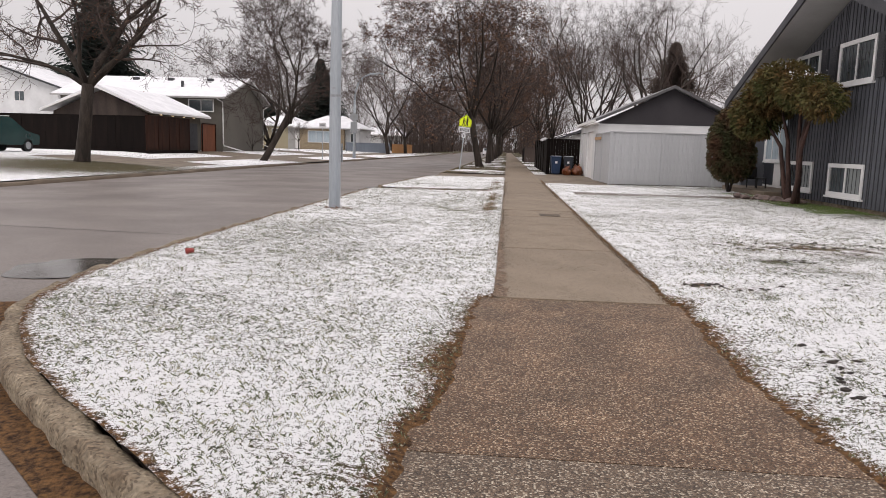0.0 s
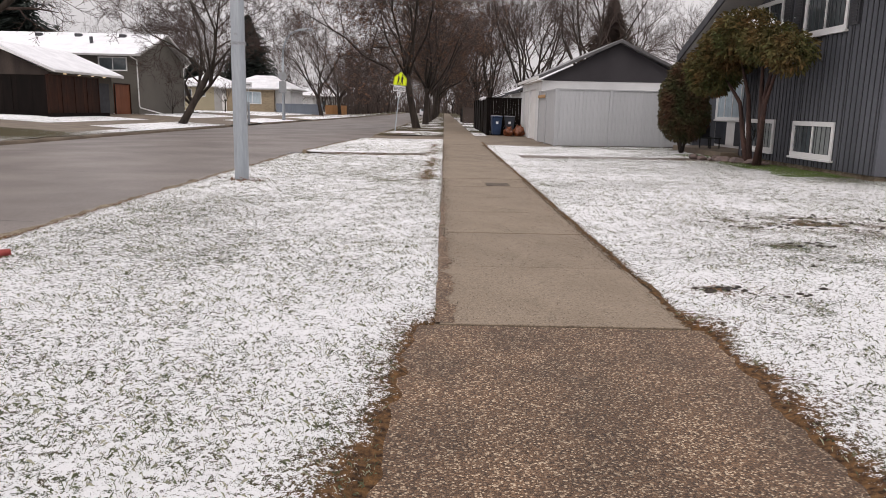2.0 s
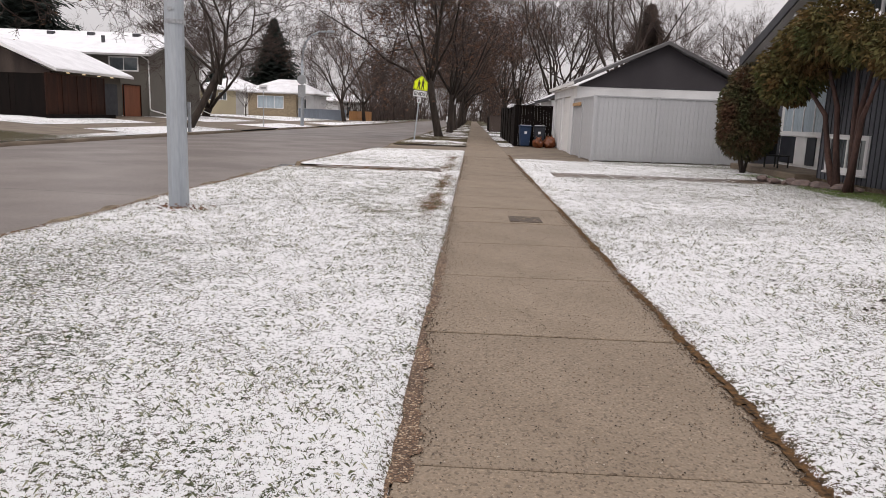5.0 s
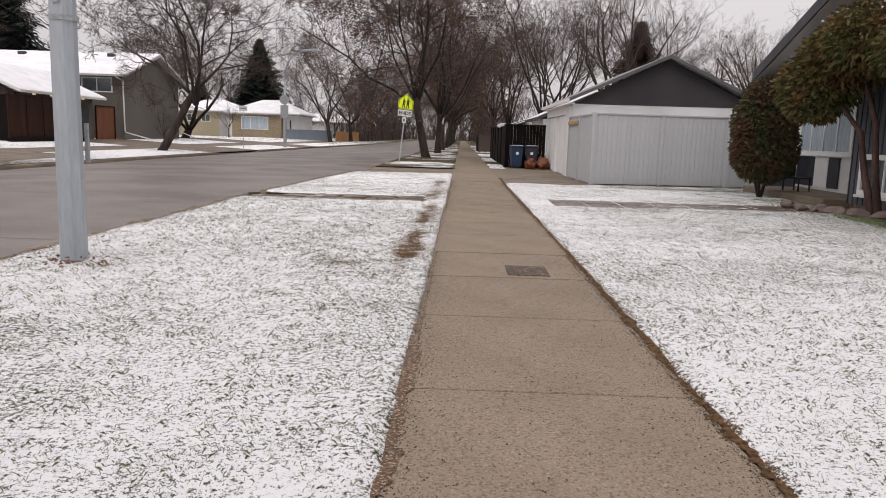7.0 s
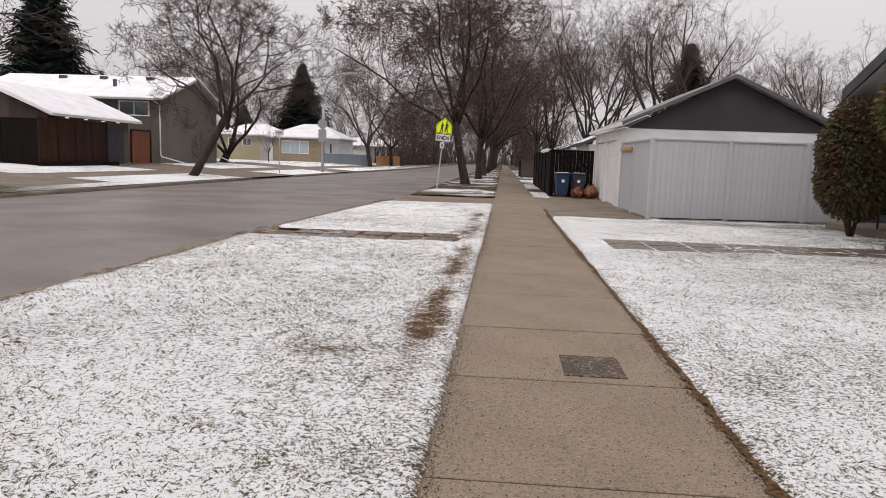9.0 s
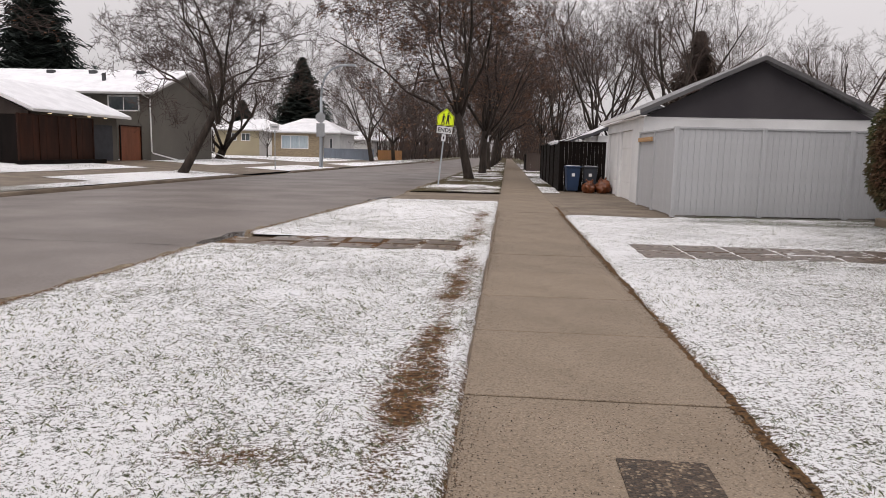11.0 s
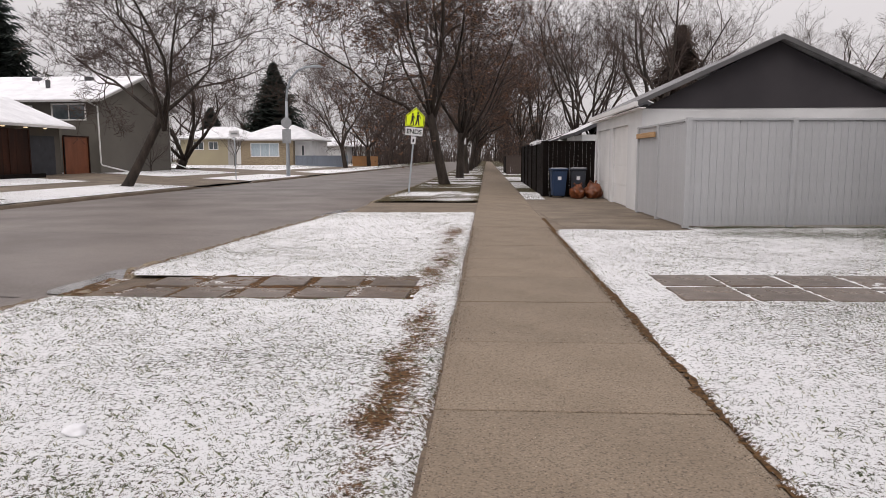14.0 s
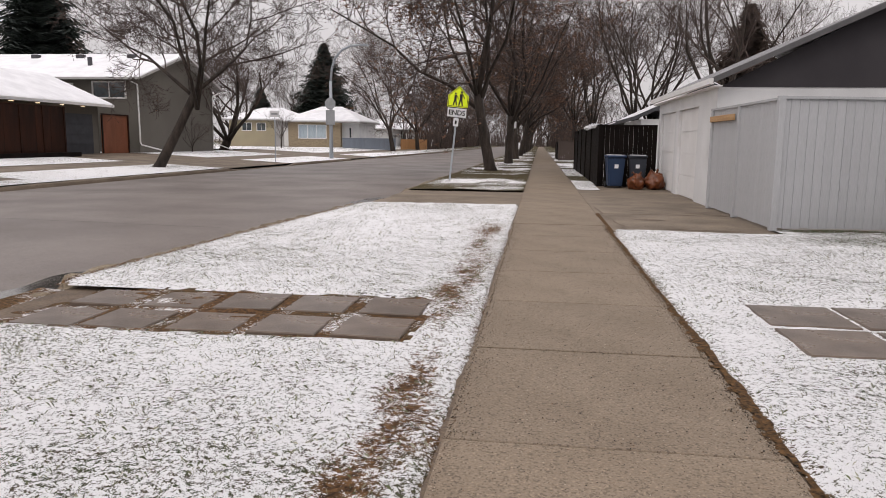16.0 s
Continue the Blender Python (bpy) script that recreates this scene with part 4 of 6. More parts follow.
STREET = "leaf-bare street tree with withered brown leaves on a snowy verge"
a1 = tree(STREET, -1.85, 54.2, 0, leaf_size=0.12, group="street trees", seed=21, tip=0.010, trunk_top=0.62, height=14.0, spread=5.6, trunk_r=0.25, fork=3.6, limbs=7, lean=(-0.75, 0.2), levels=5, kids=(6, 7, 6, 5, 4), leaf=0.5, up=0.28, droop=0.12)
a2 = tree(STREET, -1.55, 66.0, 0, leaf_size=0.12, group="street trees", seed=33, tip=0.007, trunk_top=0.70, height=13.5, spread=6.6, trunk_r=0.26, fork=3.0, limbs=6, lean=(0.1, 0.2), levels=5, kids=(5, 6, 5, 4, 3), leaf=0.3, up=0.45)
for i, (x, y, r, s) in enumerate([(-1.5, 79, 70, 1.0), (-1.5, 91, 200, 0.95), (-1.5, 104, 310, 1.05), (-1.4, 118, 120, 1.0), (-1.4, 134, 20, 1.0), (-1.4, 152, 240, 1.05), (-1.4, 172, 150, 1.0), (-1.4, 196, 60, 1.1)]):
    copy_thing((a2, a1)[i % 2], pose(x, y, 0, 0, 0, r) @ Matrix.Scale(s, 4))
lb = tree("leaf-bare boulevard tree across the road with dense brown twigs", -16.5, 103, 0.1, leaf_size=0.07, group="boulevard trees", seed=44, tip=0.012, trunk_top=0.75, height=14.5, spread=6.8, trunk_r=0.27, fork=2.6, limbs=6, lean=(-0.5, 0.2), levels=5, kids=(5, 6, 5, 4, 4), leaf=0.4, up=0.35)
for x, y, r, s in [(-16.3, 119, 100, 1.0), (-16, 138, 220, 1.0), (-15.8, 158, 320, 1.05), (-15.6, 180, 60, 1.0), (-15.4, 205, 190, 1.1)]:
    copy_thing(lb, pose(x, y, 0.1, 0, 0, r) @ Matrix.Scale(s, 4))
tree("crooked leaf-bare tree leaning over the kerb across the road", -16.4, 49.6, 0.02, tip=0.011, seed=52, height=10.5, spread=6.2, trunk_r=0.21, fork=3.4, limbs=6, lean=(1.95, 0.1), levels=5, kids=(6, 7, 6, 5, 4), leaf=0.06, up=0.35, trunk_top=0.6)
tree("forked leaf-bare tree beside the taupe house", -24.5, 74.5, 0.45, tip=0.012, seed=57, height=11.5, spread=5.4, trunk_r=0.36, fork=0.8, limbs=6, lean=(0.4, 0), levels=5, kids=(5, 7, 5, 4, 4), leaf=0.05, up=0.5)
tree("stout leaf-bare tree with mossy bark on the far verge", -19.1, 33.1, 0.2, seed=64, height=10.5, spread=7.4, trunk_r=0.30, fork=3.5, limbs=0, lean=(0.45, 0), levels=5, kids=(5, 5, 5, 4, 4), leaf=0.2, leaf_size=0.07, up=0.2, droop=0.3, tip=0.009, arms=((-1.9, -0.5, 4.6, 0.62), (0.5, 0.5, 5.6, 0.66), (4.6, -0.4, 3.6, 0.58), (-4.2, 0.8, 3.4, 0.42), (2.2, 2.4, 4.2, 0.42), (-0.6, -2.6, 4.0, 0.40)))
tree("young thin leaf-bare tree on a snowy front yard", -26.6, 93.5, 0.35, seed=71, height=4.8, spread=1.8, trunk_r=0.08, fork=1.2, limbs=6, levels=3, kids=(5, 6), up=0.5)
tree("leafless shrub against the taupe house wall", -23.0, 66.3, 0.45, seed=73, height=3.0, spread=1.2, trunk_r=0.05, fork=0.3, limbs=7, levels=3, kids=(5, 5), up=0.4, category="shrub")
TALL = "tall leaf-bare tree rising behind the garage"
b1 = tree(TALL, 9.0, 88, 0, group="tall bare trees", seed=81, height=21, spread=5.4, trunk_r=0.32, fork=3.5, limbs=7, levels=5, kids=(5, 6, 5, 4, 3), up=0.75, tip=0.009, trunk_top=0.66)
b2 = tree(TALL, 16.0, 84, 0, group="tall bare trees", seed=86, height=21, spread=6.6, trunk_r=0.38, fork=4.0, limbs=7, levels=5, kids=(5, 6, 5, 4, 3), up=0.6, tip=0.009, leaf=0.03, leaf_size=0.08, trunk_top=0.62)
for src, x, y, r, s in [(b1, 6.0, 100, 100, 0.9), (b2, 12.5, 104, 200, 0.95), (b1, 21.5, 92, 250, 0.85), (b2, 33.5, 92, 40, 0.78), (b1, 41, 86, 170, 0.75), (b2, 5.2, 122, 300, 1.0), (b1, 48, 75, 20, 0.7)]:
    copy_thing(src, pose(x, y, 0, 0, 0, r) @ Matrix.Scale(s, 4))
tree("slender crooked leaf-bare tree behind the garage", 24.5, 82, 0, seed=91, height=13.5, spread=2.6, trunk_r=0.15, fork=6.0, limbs=5, lean=(0.6, 0), levels=3, kids=(5, 6), up=0.5)
tree("low spreading leaf-bare tree behind the garage", 16.5, 52, 0, seed=93, height=8.0, spread=4.6, trunk_r=0.17, fork=2.5, limbs=7, levels=4, kids=(5, 6, 4), up=0.2)
FARL = "leaf-bare tree in the distance behind the houses"
c1 = tree(FARL, -56, 128, 0.5, group="distant trees", seed=95, height=15, spread=5.0, trunk_r=0.25, fork=2.5, limbs=7, levels=4, kids=(5, 6, 4), up=0.6, tip=0.018)
for x, y, r, s in [(-64, 126, 90, 1.0), (-72, 128, 180, 1.05), (-49, 132, 270, 1.0), (-41, 140, 30, 0.95), (-82, 126, 60, 1.1), (-92, 122, 140, 1.1), (-102, 118, 220, 1.1), (-30, 150, 10, 0.9), (-23, 160, 100, 0.9), (-112, 112, 320, 1.1)]:
    copy_thing(c1, pose(x, y, 0.4, 0, 0, r) @ Matrix.Scale(s, 4))
for x, y, r, s in [(-9, 265, 90, 1.3), (-3, 255, 180, 1.2), (3, 260, 270, 1.3), (9, 250, 30, 1.3), (-16, 255, 60, 1.3), (-22, 240, 140, 1.3), (15, 245, 220, 1.3), (-7, 285, 10, 1.5), (1, 290, 100, 1.5), (22, 230, 40, 1.2), (30, 220, 130, 1.2), (-30, 230, 230, 1.3), (6, 215, 330, 1.1), (10, 200, 75, 1.0), (-20, 215, 165, 1.1), (-26, 205, 255, 1.1)]:
    copy_thing(c1, pose(x, y, 0, 0, 0, r) @ Matrix.Scale(s, 4))


rw = random.Random(77)
wood = []
for _ in range(3600):
    x = rw.uniform(-75, 90)
    y = rw.uniform(235, 330) if -40 < x < 40 else rw.uniform(150, 320)
    if rw.random() < 0.25:
        x, y = rw.choice((rw.uniform(-22, -15), rw.uniform(3.5, 12))), rw.uniform(130, 235)
    hh = rw.uniform(2, 9)
    p = (x, y, -0.1)
    wood.append(([p, (x + rw.uniform(-0.7, 0.7), y, hh * 0.5), (x + rw.uniform(-2.2, 2.2), y, hh)], [0.10, 0.07, 0.03], 3))
tagged(mesh_ob("far_woods", *tubes(wood), M["twig"]), "tangle of bare brown scrub far down the street", "far woods", kind="stuff")


def spruce(label, x, y, h, r0, seed, z=0.3, core=True, needles="needle"):
    """A conifer: whorls of drooping boughs, each with a fringe of sprays."""
    t = thing("spruce_tree", label, "spruce", x, y, z)
    pipe("trunk", [(0, 0, -0.2), (0, 0, h * 0.5), (0, 0, h)], [0.03 * h * 0.5, 0.012 * h, 0.02], M["bark"], t)
    r = random.Random(seed)
    V, F = [], []
    zz = 0.06 * h
    while zz < h * 0.985:
        rad = (r0 * (1 - zz / h) ** 0.9 + 0.12) * r.uniform(0.78, 1.05)
        n = max(7, int(22 * (1 - zz / h) + 8))
        for i in range(n):
            a = 6.283 * (i + r.random()) / n
            L = rad * r.uniform(0.55, 1.08)
            cx, sx = math.cos(a), math.sin(a)
            for j in range(9):
                f = (j + 0.6) / 9
                px, py, pz = cx * L * f, sx * L * f, zz - 0.22 * L * f + 0.16 * L * f * f + r.uniform(-0.12, 0.12)
                s = 0.35 + (0.12 + 0.14 * (1 - f)) * L
                wd = 0.10 + 0.16 * s
                for sd in (-1, 1):
                    k = len(V)
                    ex, ey = cx * 0.7 - sd * sx, sx * 0.7 + sd * cx
                    V += [(px - cx * wd, py - sx * wd, pz + 0.05), (px + cx * wd, py + sx * wd, pz - 0.02), (px + ex * s, py + ey * s, pz - s * r.uniform(0.15, 0.6))]
                    F.append((k, k + 1, k + 2))
        zz += h * 0.016
    k0, rings, seg = len(V), (26 if core else 0), 18
    for i in range(rings + 1 if core else 0):
        f = i / rings
        rr = (r0 * 0.45 * (1 - f) ** 0.9 + 0.05) * (1.2 if i % 2 else 0.75)
        for j in range(seg):
            q = rr * r.uniform(0.8, 1.2)
            V.append((math.cos(6.283 * j / seg) * q, math.sin(6.283 * j / seg) * q, h * (0.05 + 0.92 * f) + r.uniform(-0.15, 0.15)))
    for i in range(rings):
        for j in range(seg):
            p, q = k0 + i * seg + j, k0 + i * seg + (j + 1) % seg
            F.append((p, q, q + seg, p + seg))
    mesh_ob("crown", V, F, M[needles], t, "dark layered needle boughs")


spruce("tall dark spruce behind the cream bungalow", -35.8, 140, 17.4, 9.6, 5)
spruce("tall dark spruce behind the taupe house", -51.2, 90.5, 22.0, 10.5, 6)
spruce("brownish spruce among bare trees behind the garage", 20.0, 94, 15.0, 7.5, 8, 0, False, "dryneedle")
spruce("dark trimmed conifer beside the cream bungalow", -40, 122, 8.5, 4.0, 9)


def tuft_crown(seed, places, n, size):
    """Small flat sprays scattered through lobes (x, y, z, rx, ry, rz), denser towards the outside."""
    r = random.Random(seed)
    V, F = [], []
    total = sum(p[3] * p[4] * p[5] for p in places)
    for cx, cy, cz, rx, ry, rz in places:
        for _ in range(int(n * rx * ry * rz / total)):
            d = Vector((r.gauss(0, 1), r.gauss(0, 1), r.gauss(0, 1))).normalized() * (r.random() ** 0.45)
            c = Vector((cx + d.x * rx, cy + d.y * ry, cz + d.z * rz))
            u = (Vector((d.x, d.y, d.z * 0.6 - 0.25)) + Vector((r.gauss(0, 0.5), r.gauss(0, 0.5), r.gauss(0, 0.4)))).normalized()
            w = u.orthogonal().normalized()
            w.rotate(Matrix.Rotation(r.uniform(0, 6.28), 3, u))
            s = size * r.uniform(0.6, 1.3)
            k = len(V)
            V += [c - w * s * 0.25, c + u * s * 0.55 - w * s * 0.26, c + u * s * 1.15 - Vector((0, 0, s * 0.2)), c + u * s * 0.55 + w * s * 0.26]
            F.append((k, k + 1, k + 2, k + 3))
    return V, F


# ---------------- windows, shared ----------------
def window_x(parent, x, y0, y1, z0, z1, face, split=1, pane="glass", frame_w=0.07, sill=True):
    """A window in a wall whose face lies at x and looks towards face (-1 or +1 along x)."""
    w = new("window")
    w.parent = parent
    f, o = frame_w, face
    part("frame", boxes((x - 0.02 * o, x + 0.05 * o, y0, y1, z0, z0 + f), (x - 0.02 * o, x + 0.05 * o, y0, y1, z1 - f, z1), (x - 0.02 * o, x + 0.05 * o, y0, y0 + f, z0 + f, z1 - f), (x - 0.02 * o, x + 0.05 * o, y1 - f, y1, z0 + f, z1 - f)), M["white"], w)
    n = split + 1
    for i in range(n):
        a, b = y0 + f + (y1 - y0 - 2 * f) * i / n, y0 + f + (y1 - y0 - 2 * f) * (i + 1) / n
        part("pane", box(x - 0.02 * o, x + 0.008 * o, a + 0.02, b - 0.02, z0 + f, z1 - f), M[pane if (i % 2 == 0) else "glass"] if pane != "blind" else M["blind"], w)
        if i:
            part("mullion", box(x - 0.02 * o, x + 0.035 * o, a - 0.025, a + 0.025, z0 + f, z1 - f), M["white"], w)
    if sill:
        part("sill", box(x - 0.02 * o, x + 0.09 * o, y0 - 0.04, y1 + 0.04, z0 - 0.05, z0 - 0.002), M["white"], w)
    return w


def window_y(parent, y, x0, x1, z0, z1, split=1, pane="glass", frame_w=0.07):
    """A window in a wall whose face lies at y and looks towards -y."""
    w = new("window")
    w.parent = parent
    f = frame_w
    part("frame", boxes((x0, x1, y - 0.05, y + 0.02, z0, z0 + f), (x0, x1, y - 0.05, y + 0.02, z1 - f, z1), (x0, x0 + f, y - 0.05, y + 0.02, z0 + f, z1 - f), (x1 - f, x1, y - 0.05, y + 0.02, z0 + f, z1 - f)), M["white"], w)
    for i in range(split + 1):
        a, b = x0 + f + (x1 - x0 - 2 * f) * i / (split + 1), x0 + f + (x1 - x0 - 2 * f) * (i + 1) / (split + 1)
        part("pane", box(a + 0.02, b - 0.02, y - 0.01, y + 0.02, z0 + f, z1 - f), M[pane], w)
        if i:
            part("mullion", box(a - 0.025, a + 0.025, y - 0.035, y + 0.02, z0 + f, z1 - f), M["white"], w)
    return w


# ---------------- grey house ----------------
house = thing("house", "split-level house with dark grey board siding and white windows", "house")
part("wall", prism([(18.9, 0.12), (25.9, 0.12), (25.9, 4.20), (21.8, 5.68), (18.9, 4.6)], "x", 8.93, 9.2), M["siding"], house)
each("wall", [(9.2, 20, 18.9, 19.1, 0.1, 4.6), (9.2, 20, 30.9, 31.1, 0.1, 3.0), (19.8, 20, 19.1, 30.9, 0.1, 4.6)], M["siding"], house)
part("foundation", boxes((8.97, 9.25, 18.95, 25.88, -0.1, 0.12)), M["kerb"], house, "bare concrete foundation")
bat_me = bpy.data.meshes.new("batten")
bb = box(0, 0.022, -0.02, 0.02, 0, 1)
bb.to_mesh(bat_me)
bat_me.materials.append(M["darktrim"])
yy = 19.0
rb = random.Random(2)
while yy < 25.9:
    top = 5.66 - 0.38 * abs(yy - 21.8) - 0.02
    b = new("batten", bat_me)
    b.parent = house
    b.matrix_basis = Matrix.Translation((8.912, yy, 0.12)) @ Matrix.Diagonal((1, rb.choice((0.5, 0.8, 0.5)), min(top, 5.6) - 0.14, 1))
    yy += rb.choice((0.10, 0.20, 0.20))
roof_line = lambda lo: [(17.3, 4.05 + lo), (21.8, 5.78 + lo), (29.0, 3.02 + lo), (29.0, 3.24 + lo), (21.8, 6.0 + lo), (17.3, 4.27 + lo)]
roof = part("roof", prism(roof_line(0.03), "x", 7.85, 20.5), M["shingle"], house, "dark shingled gable roof")
part("fascia", prism([(17.28, 4.03), (21.8, 5.77), (29.02, 3.0), (29.02, 3.26), (21.8, 6.04), (17.28, 4.30)], "x", 7.80, 7.848), M["darktrim"], house, "dark stepped fascia board")
part("soffit", prism([(17.3, 4.03), (21.8, 5.762), (28.98, 3.005), (28.98, 3.04), (21.8, 5.80), (17.3, 4.06)], "x", 7.86, 10.2), M["soffit"], house, "pale grey soffit")
for y0, y1, z0, z1, pane in [(20.6, 22.6, 3.24, 4.38, "glass"), (23.8, 25.6, 3.5, 4.38, "glass"), (20.6, 22.6, 0.33, 1.2, "curtain"), (23.65, 25.5, 0.35, 1.22, "curtain")]:
    window_x(house, 8.93, y0, y1, z0, z1, -1, 1, pane, 0.11)
for y0 in (20.12, 22.72, 23.3):
    sh = part("shutter", boxes((8.87, 8.925, y0, y0 + 0.38, 3.3, 4.36)), M["darktrim"], house, "dark louvred shutter")
    part("louvre", boxes(*[(8.853, 8.872, y0 + 0.05, y0 + 0.33, 3.36 + 0.066 * k, 3.40 + 0.066 * k) for k in range(14)]), M["darktrim"], sh)
# recessed entry
each("wall", [(10.0, 10.2, 25.9, 31.0, 0.2, 4.1), (9.2, 10.0, 25.7, 25.9, 0.1, 4.1)], M["white"], house, "white entry wall")
window_x(house, 10.0, 27.95, 30.9, 1.15, 2.75, -1, 3, "blind", 0.09)
for a, b, m in [(28.45, 29.0, "navy"), (29.0, 29.75, "white"), (29.75, 30.8, "navy")]:
    part("panel", box(9.965, 9.998, a + 0.01, b - 0.01, 0.28, 1.08), M[m], house, "dark and white panels below the entry glazing")
entry = tagged(part("entry_step", box(8.4, 10.0, 25.95, 30.6, 0.0, 0.2, 0.02), M["drive"]), "low concrete entry step", "step", kind="structure")
chair = thing("garden_chair", "dark low garden chair on the entry step", "chair", 9.0, 28.6, 0.2, 30)
part("seat", box(-0.25, 0.25, -0.25, 0.25, 0.32, 0.36, 0.01), M["black"], chair)
part("backrest", box(-0.25, 0.25, 0.22, 0.26, 0.36, 0.75, 0.01), M["black"], chair)
for sx in (-0.22, 0.22):
    for sy in (-0.22, 0.22):
        part("leg", box(sx - 0.015, sx + 0.015, sy - 0.015, sy + 0.015, 0.0, 0.32), M["black"], chair)
rs2 = random.Random(8)
for i in range(9):
    bm = bmesh.new()
    bmesh.ops.create_icosphere(bm, subdivisions=2, radius=0.2)
    for v in bm.verts:
        v.co *= 0.8 + 0.5 * noise.noise(v.co * 5 + Vector((i * 3, 0, 0)))
        v.co.z *= 0.6
    ob = part("rock", bm, M["stone"], smooth=False)
    ob.matrix_basis = pose(7.55 + 0.1 * i + rs2.uniform(-0.15, 0.15), 25.4 - 0.3 * i + rs2.uniform(-0.1, 0.1), 0.07, 0, 0, rs2.uniform(0, 360)) @ Matrix.Scale(rs2.uniform(0.7, 1.25), 4)
    tagged(ob, "reddish field stone edging the flower bed", "rock", "bed edging stones")

cedar = thing("cedar_tree", "multi-stemmed cedar with a cloud-shaped olive crown, dusted with snow", "cedar", 8.2, 23.4, 0.03)
stems = []
for k, (bx, by, tx, ty, tz) in enumerate([(0, 0.1, -0.3, 1.9, 2.6), (0.05, 0.05, -0.1, 1.0, 2.9), (0.05, -0.45, 0.1, -0.75, 2.8), (-0.05, -0.5, -0.1, -1.4, 2.5), (0.1, -0.4, 0.1, 0.0, 3.0)]):
    stems.append(([(bx, by, -0.1), (bx + 0.05, by + 0.25 * (ty - by) + 0.15, tz * 0.3), (bx - 0.05, by + 0.4 * (ty - by), tz * 0.62), (tx, ty, tz)], [0.085, 0.065, 0.055, 0.025], 8))
mesh_ob("trunk", *tubes(stems), M["redbark"], cedar, smooth=True)
mesh_ob("crown", *tuft_crown(3, [(-0.35, 2.15, 2.6, 0.8, 1.05, 0.75), (-0.2, 1.5, 3.1, 0.8, 1.1, 0.75), (-0.25, 0.5, 3.4, 0.8, 1.1, 0.68), (-0.2, -1.05, 3.05, 0.7, 0.85, 0.5), (-0.1, -2.0, 2.75, 0.55, 0.7, 0.5), (-0.5, 2.0, 2.2, 0.5, 0.7, 0.4)], 24000, 0.11), M["cedar"], cedar, "olive and rust scaly foliage")
mesh_ob("snow_dusting", *tuft_crown(14, [(-0.3, 2.5, 3.15, 0.6, 0.9, 0.2), (-0.25, 0.9, 3.85, 0.6, 1.6, 0.15), (-0.2, -1.1, 3.55, 0.5, 0.9, 0.12)], 260, 0.06), M["snow"], cedar, "light snow caught in the sprays")
bush = thing("cedar_bush", "rounded dense evergreen bush by the entry", "bush", 8.0, 28.4, 0.02)
stems = [([(0, 0, -0.1), (dx * 0.5, dy * 0.5, 0.5), (dx, dy, 1.3)], [0.05, 0.035, 0.02], 6) for dx, dy in ((0.3, 0.1), (-0.3, 0.1), (0.0, 0.35), (0.1, -0.35), (-0.25, -0.25))]
mesh_ob("trunk", *tubes(stems), M["bark"], bush, smooth=True)
mesh_ob("crown", *tuft_crown(4, [(0, 0, 1.25, 0.82, 0.8, 0.9), (-0.05, 0, 1.9, 0.78, 0.75, 0.85), (0.0, 0, 2.45, 0.62, 0.6, 0.62)], 30000, 0.09), M["bushgreen"], bush, "dense olive-green and brown sprays")

# ---------------- garage and board fence ----------------
garage = thing("garage", "white stucco double garage with charcoal gable", "garage")
GX0, GX1, GY0, GY1 = 4.2, 10.7, 35.9, 43.6
part("wall", box(GX0, GX1, GY0, GY0 + 0.2, -0.05, 2.62), M["stucco"], garage)
each("wall", [(GX0, GX0 + 0.2, GY0 + 0.2, 37.75, -0.05, 2.62), (GX0, GX0 + 0.2, 40.2, 40.75, -0.05, 2.62), (GX0, GX0 + 0.2, 43.2, GY1, -0.05, 2.62), (GX0, GX0 + 0.2, 37.75, 40.2, 2.3, 2.62), (GX0, GX0 + 0.2, 40.75, 43.2, 2.3, 2.62)], M["stucco"], garage)
each("wall", [(GX1 - 0.2, GX1, GY0 + 0.2, GY1, -0.05, 2.62), (GX0 + 0.2, GX1 - 0.2, GY1 - 0.2, GY1, -0.05, 2.62)], M["stucco"], garage)
gx = (GX0 + GX1) / 2
part("gable", prism([(GX0 + 0.02, 2.622), (GX1 - 0.02, 2.622), (gx, 4.258)], "y", GY0 - 0.02, GY0 + 0.16), M["gable"], garage, "charcoal stucco gable")
prof = [(GX0 - 0.16, 2.70), (gx, 4.26), (GX1 + 0.16, 2.70), (GX1 + 0.16, 2.82), (gx, 4.38), (GX0 - 0.16, 2.82)]
part("roof", prism(prof, "y", GY0 - 0.32, GY1 + 0.3), M["shingle"], garage, "grey shingles with a trace of snow")
part("fascia", prism([(GX0 - 0.18, 2.685), (gx, 4.245), (GX1 + 0.18, 2.685), (GX1 + 0.18, 2.80), (gx, 4.36), (GX0 - 0.18, 2.80)], "y", GY0 - 0.36, GY0 - 0.322), M["fascia"], garage, "pale grey fascia board")
part("gutter", boxes((GX0 - 0.26, GX0 - 0.163, GY0 - 0.30, GY1 + 0.3, 2.66, 2.78), (GX0 - 0.16, GX0 + 0.02, GY0 - 0.30, GY1 + 0.3, 2.61, 2.638)), M["white"], garage, "white gutter and eave board")
for a, b in ((37.75, 40.2), (40.75, 43.2)):
    d = part("garage_door", box(GX0 + 0.10, GX0 + 0.14, a, b, 0.0, 2.3), M["white"], garage, "white sectional garage door")
    for k in range(4):
        part("door_section", box(GX0 + 0.075, GX0 + 0.099, a + 0.02, b - 0.02, 0.02 + 0.57 * k, 0.57 + 0.57 * k - 0.01), M["white"], d)

fence = thing("board_fence", "light grey painted board fence with capped posts", "fence")
board_me = {}


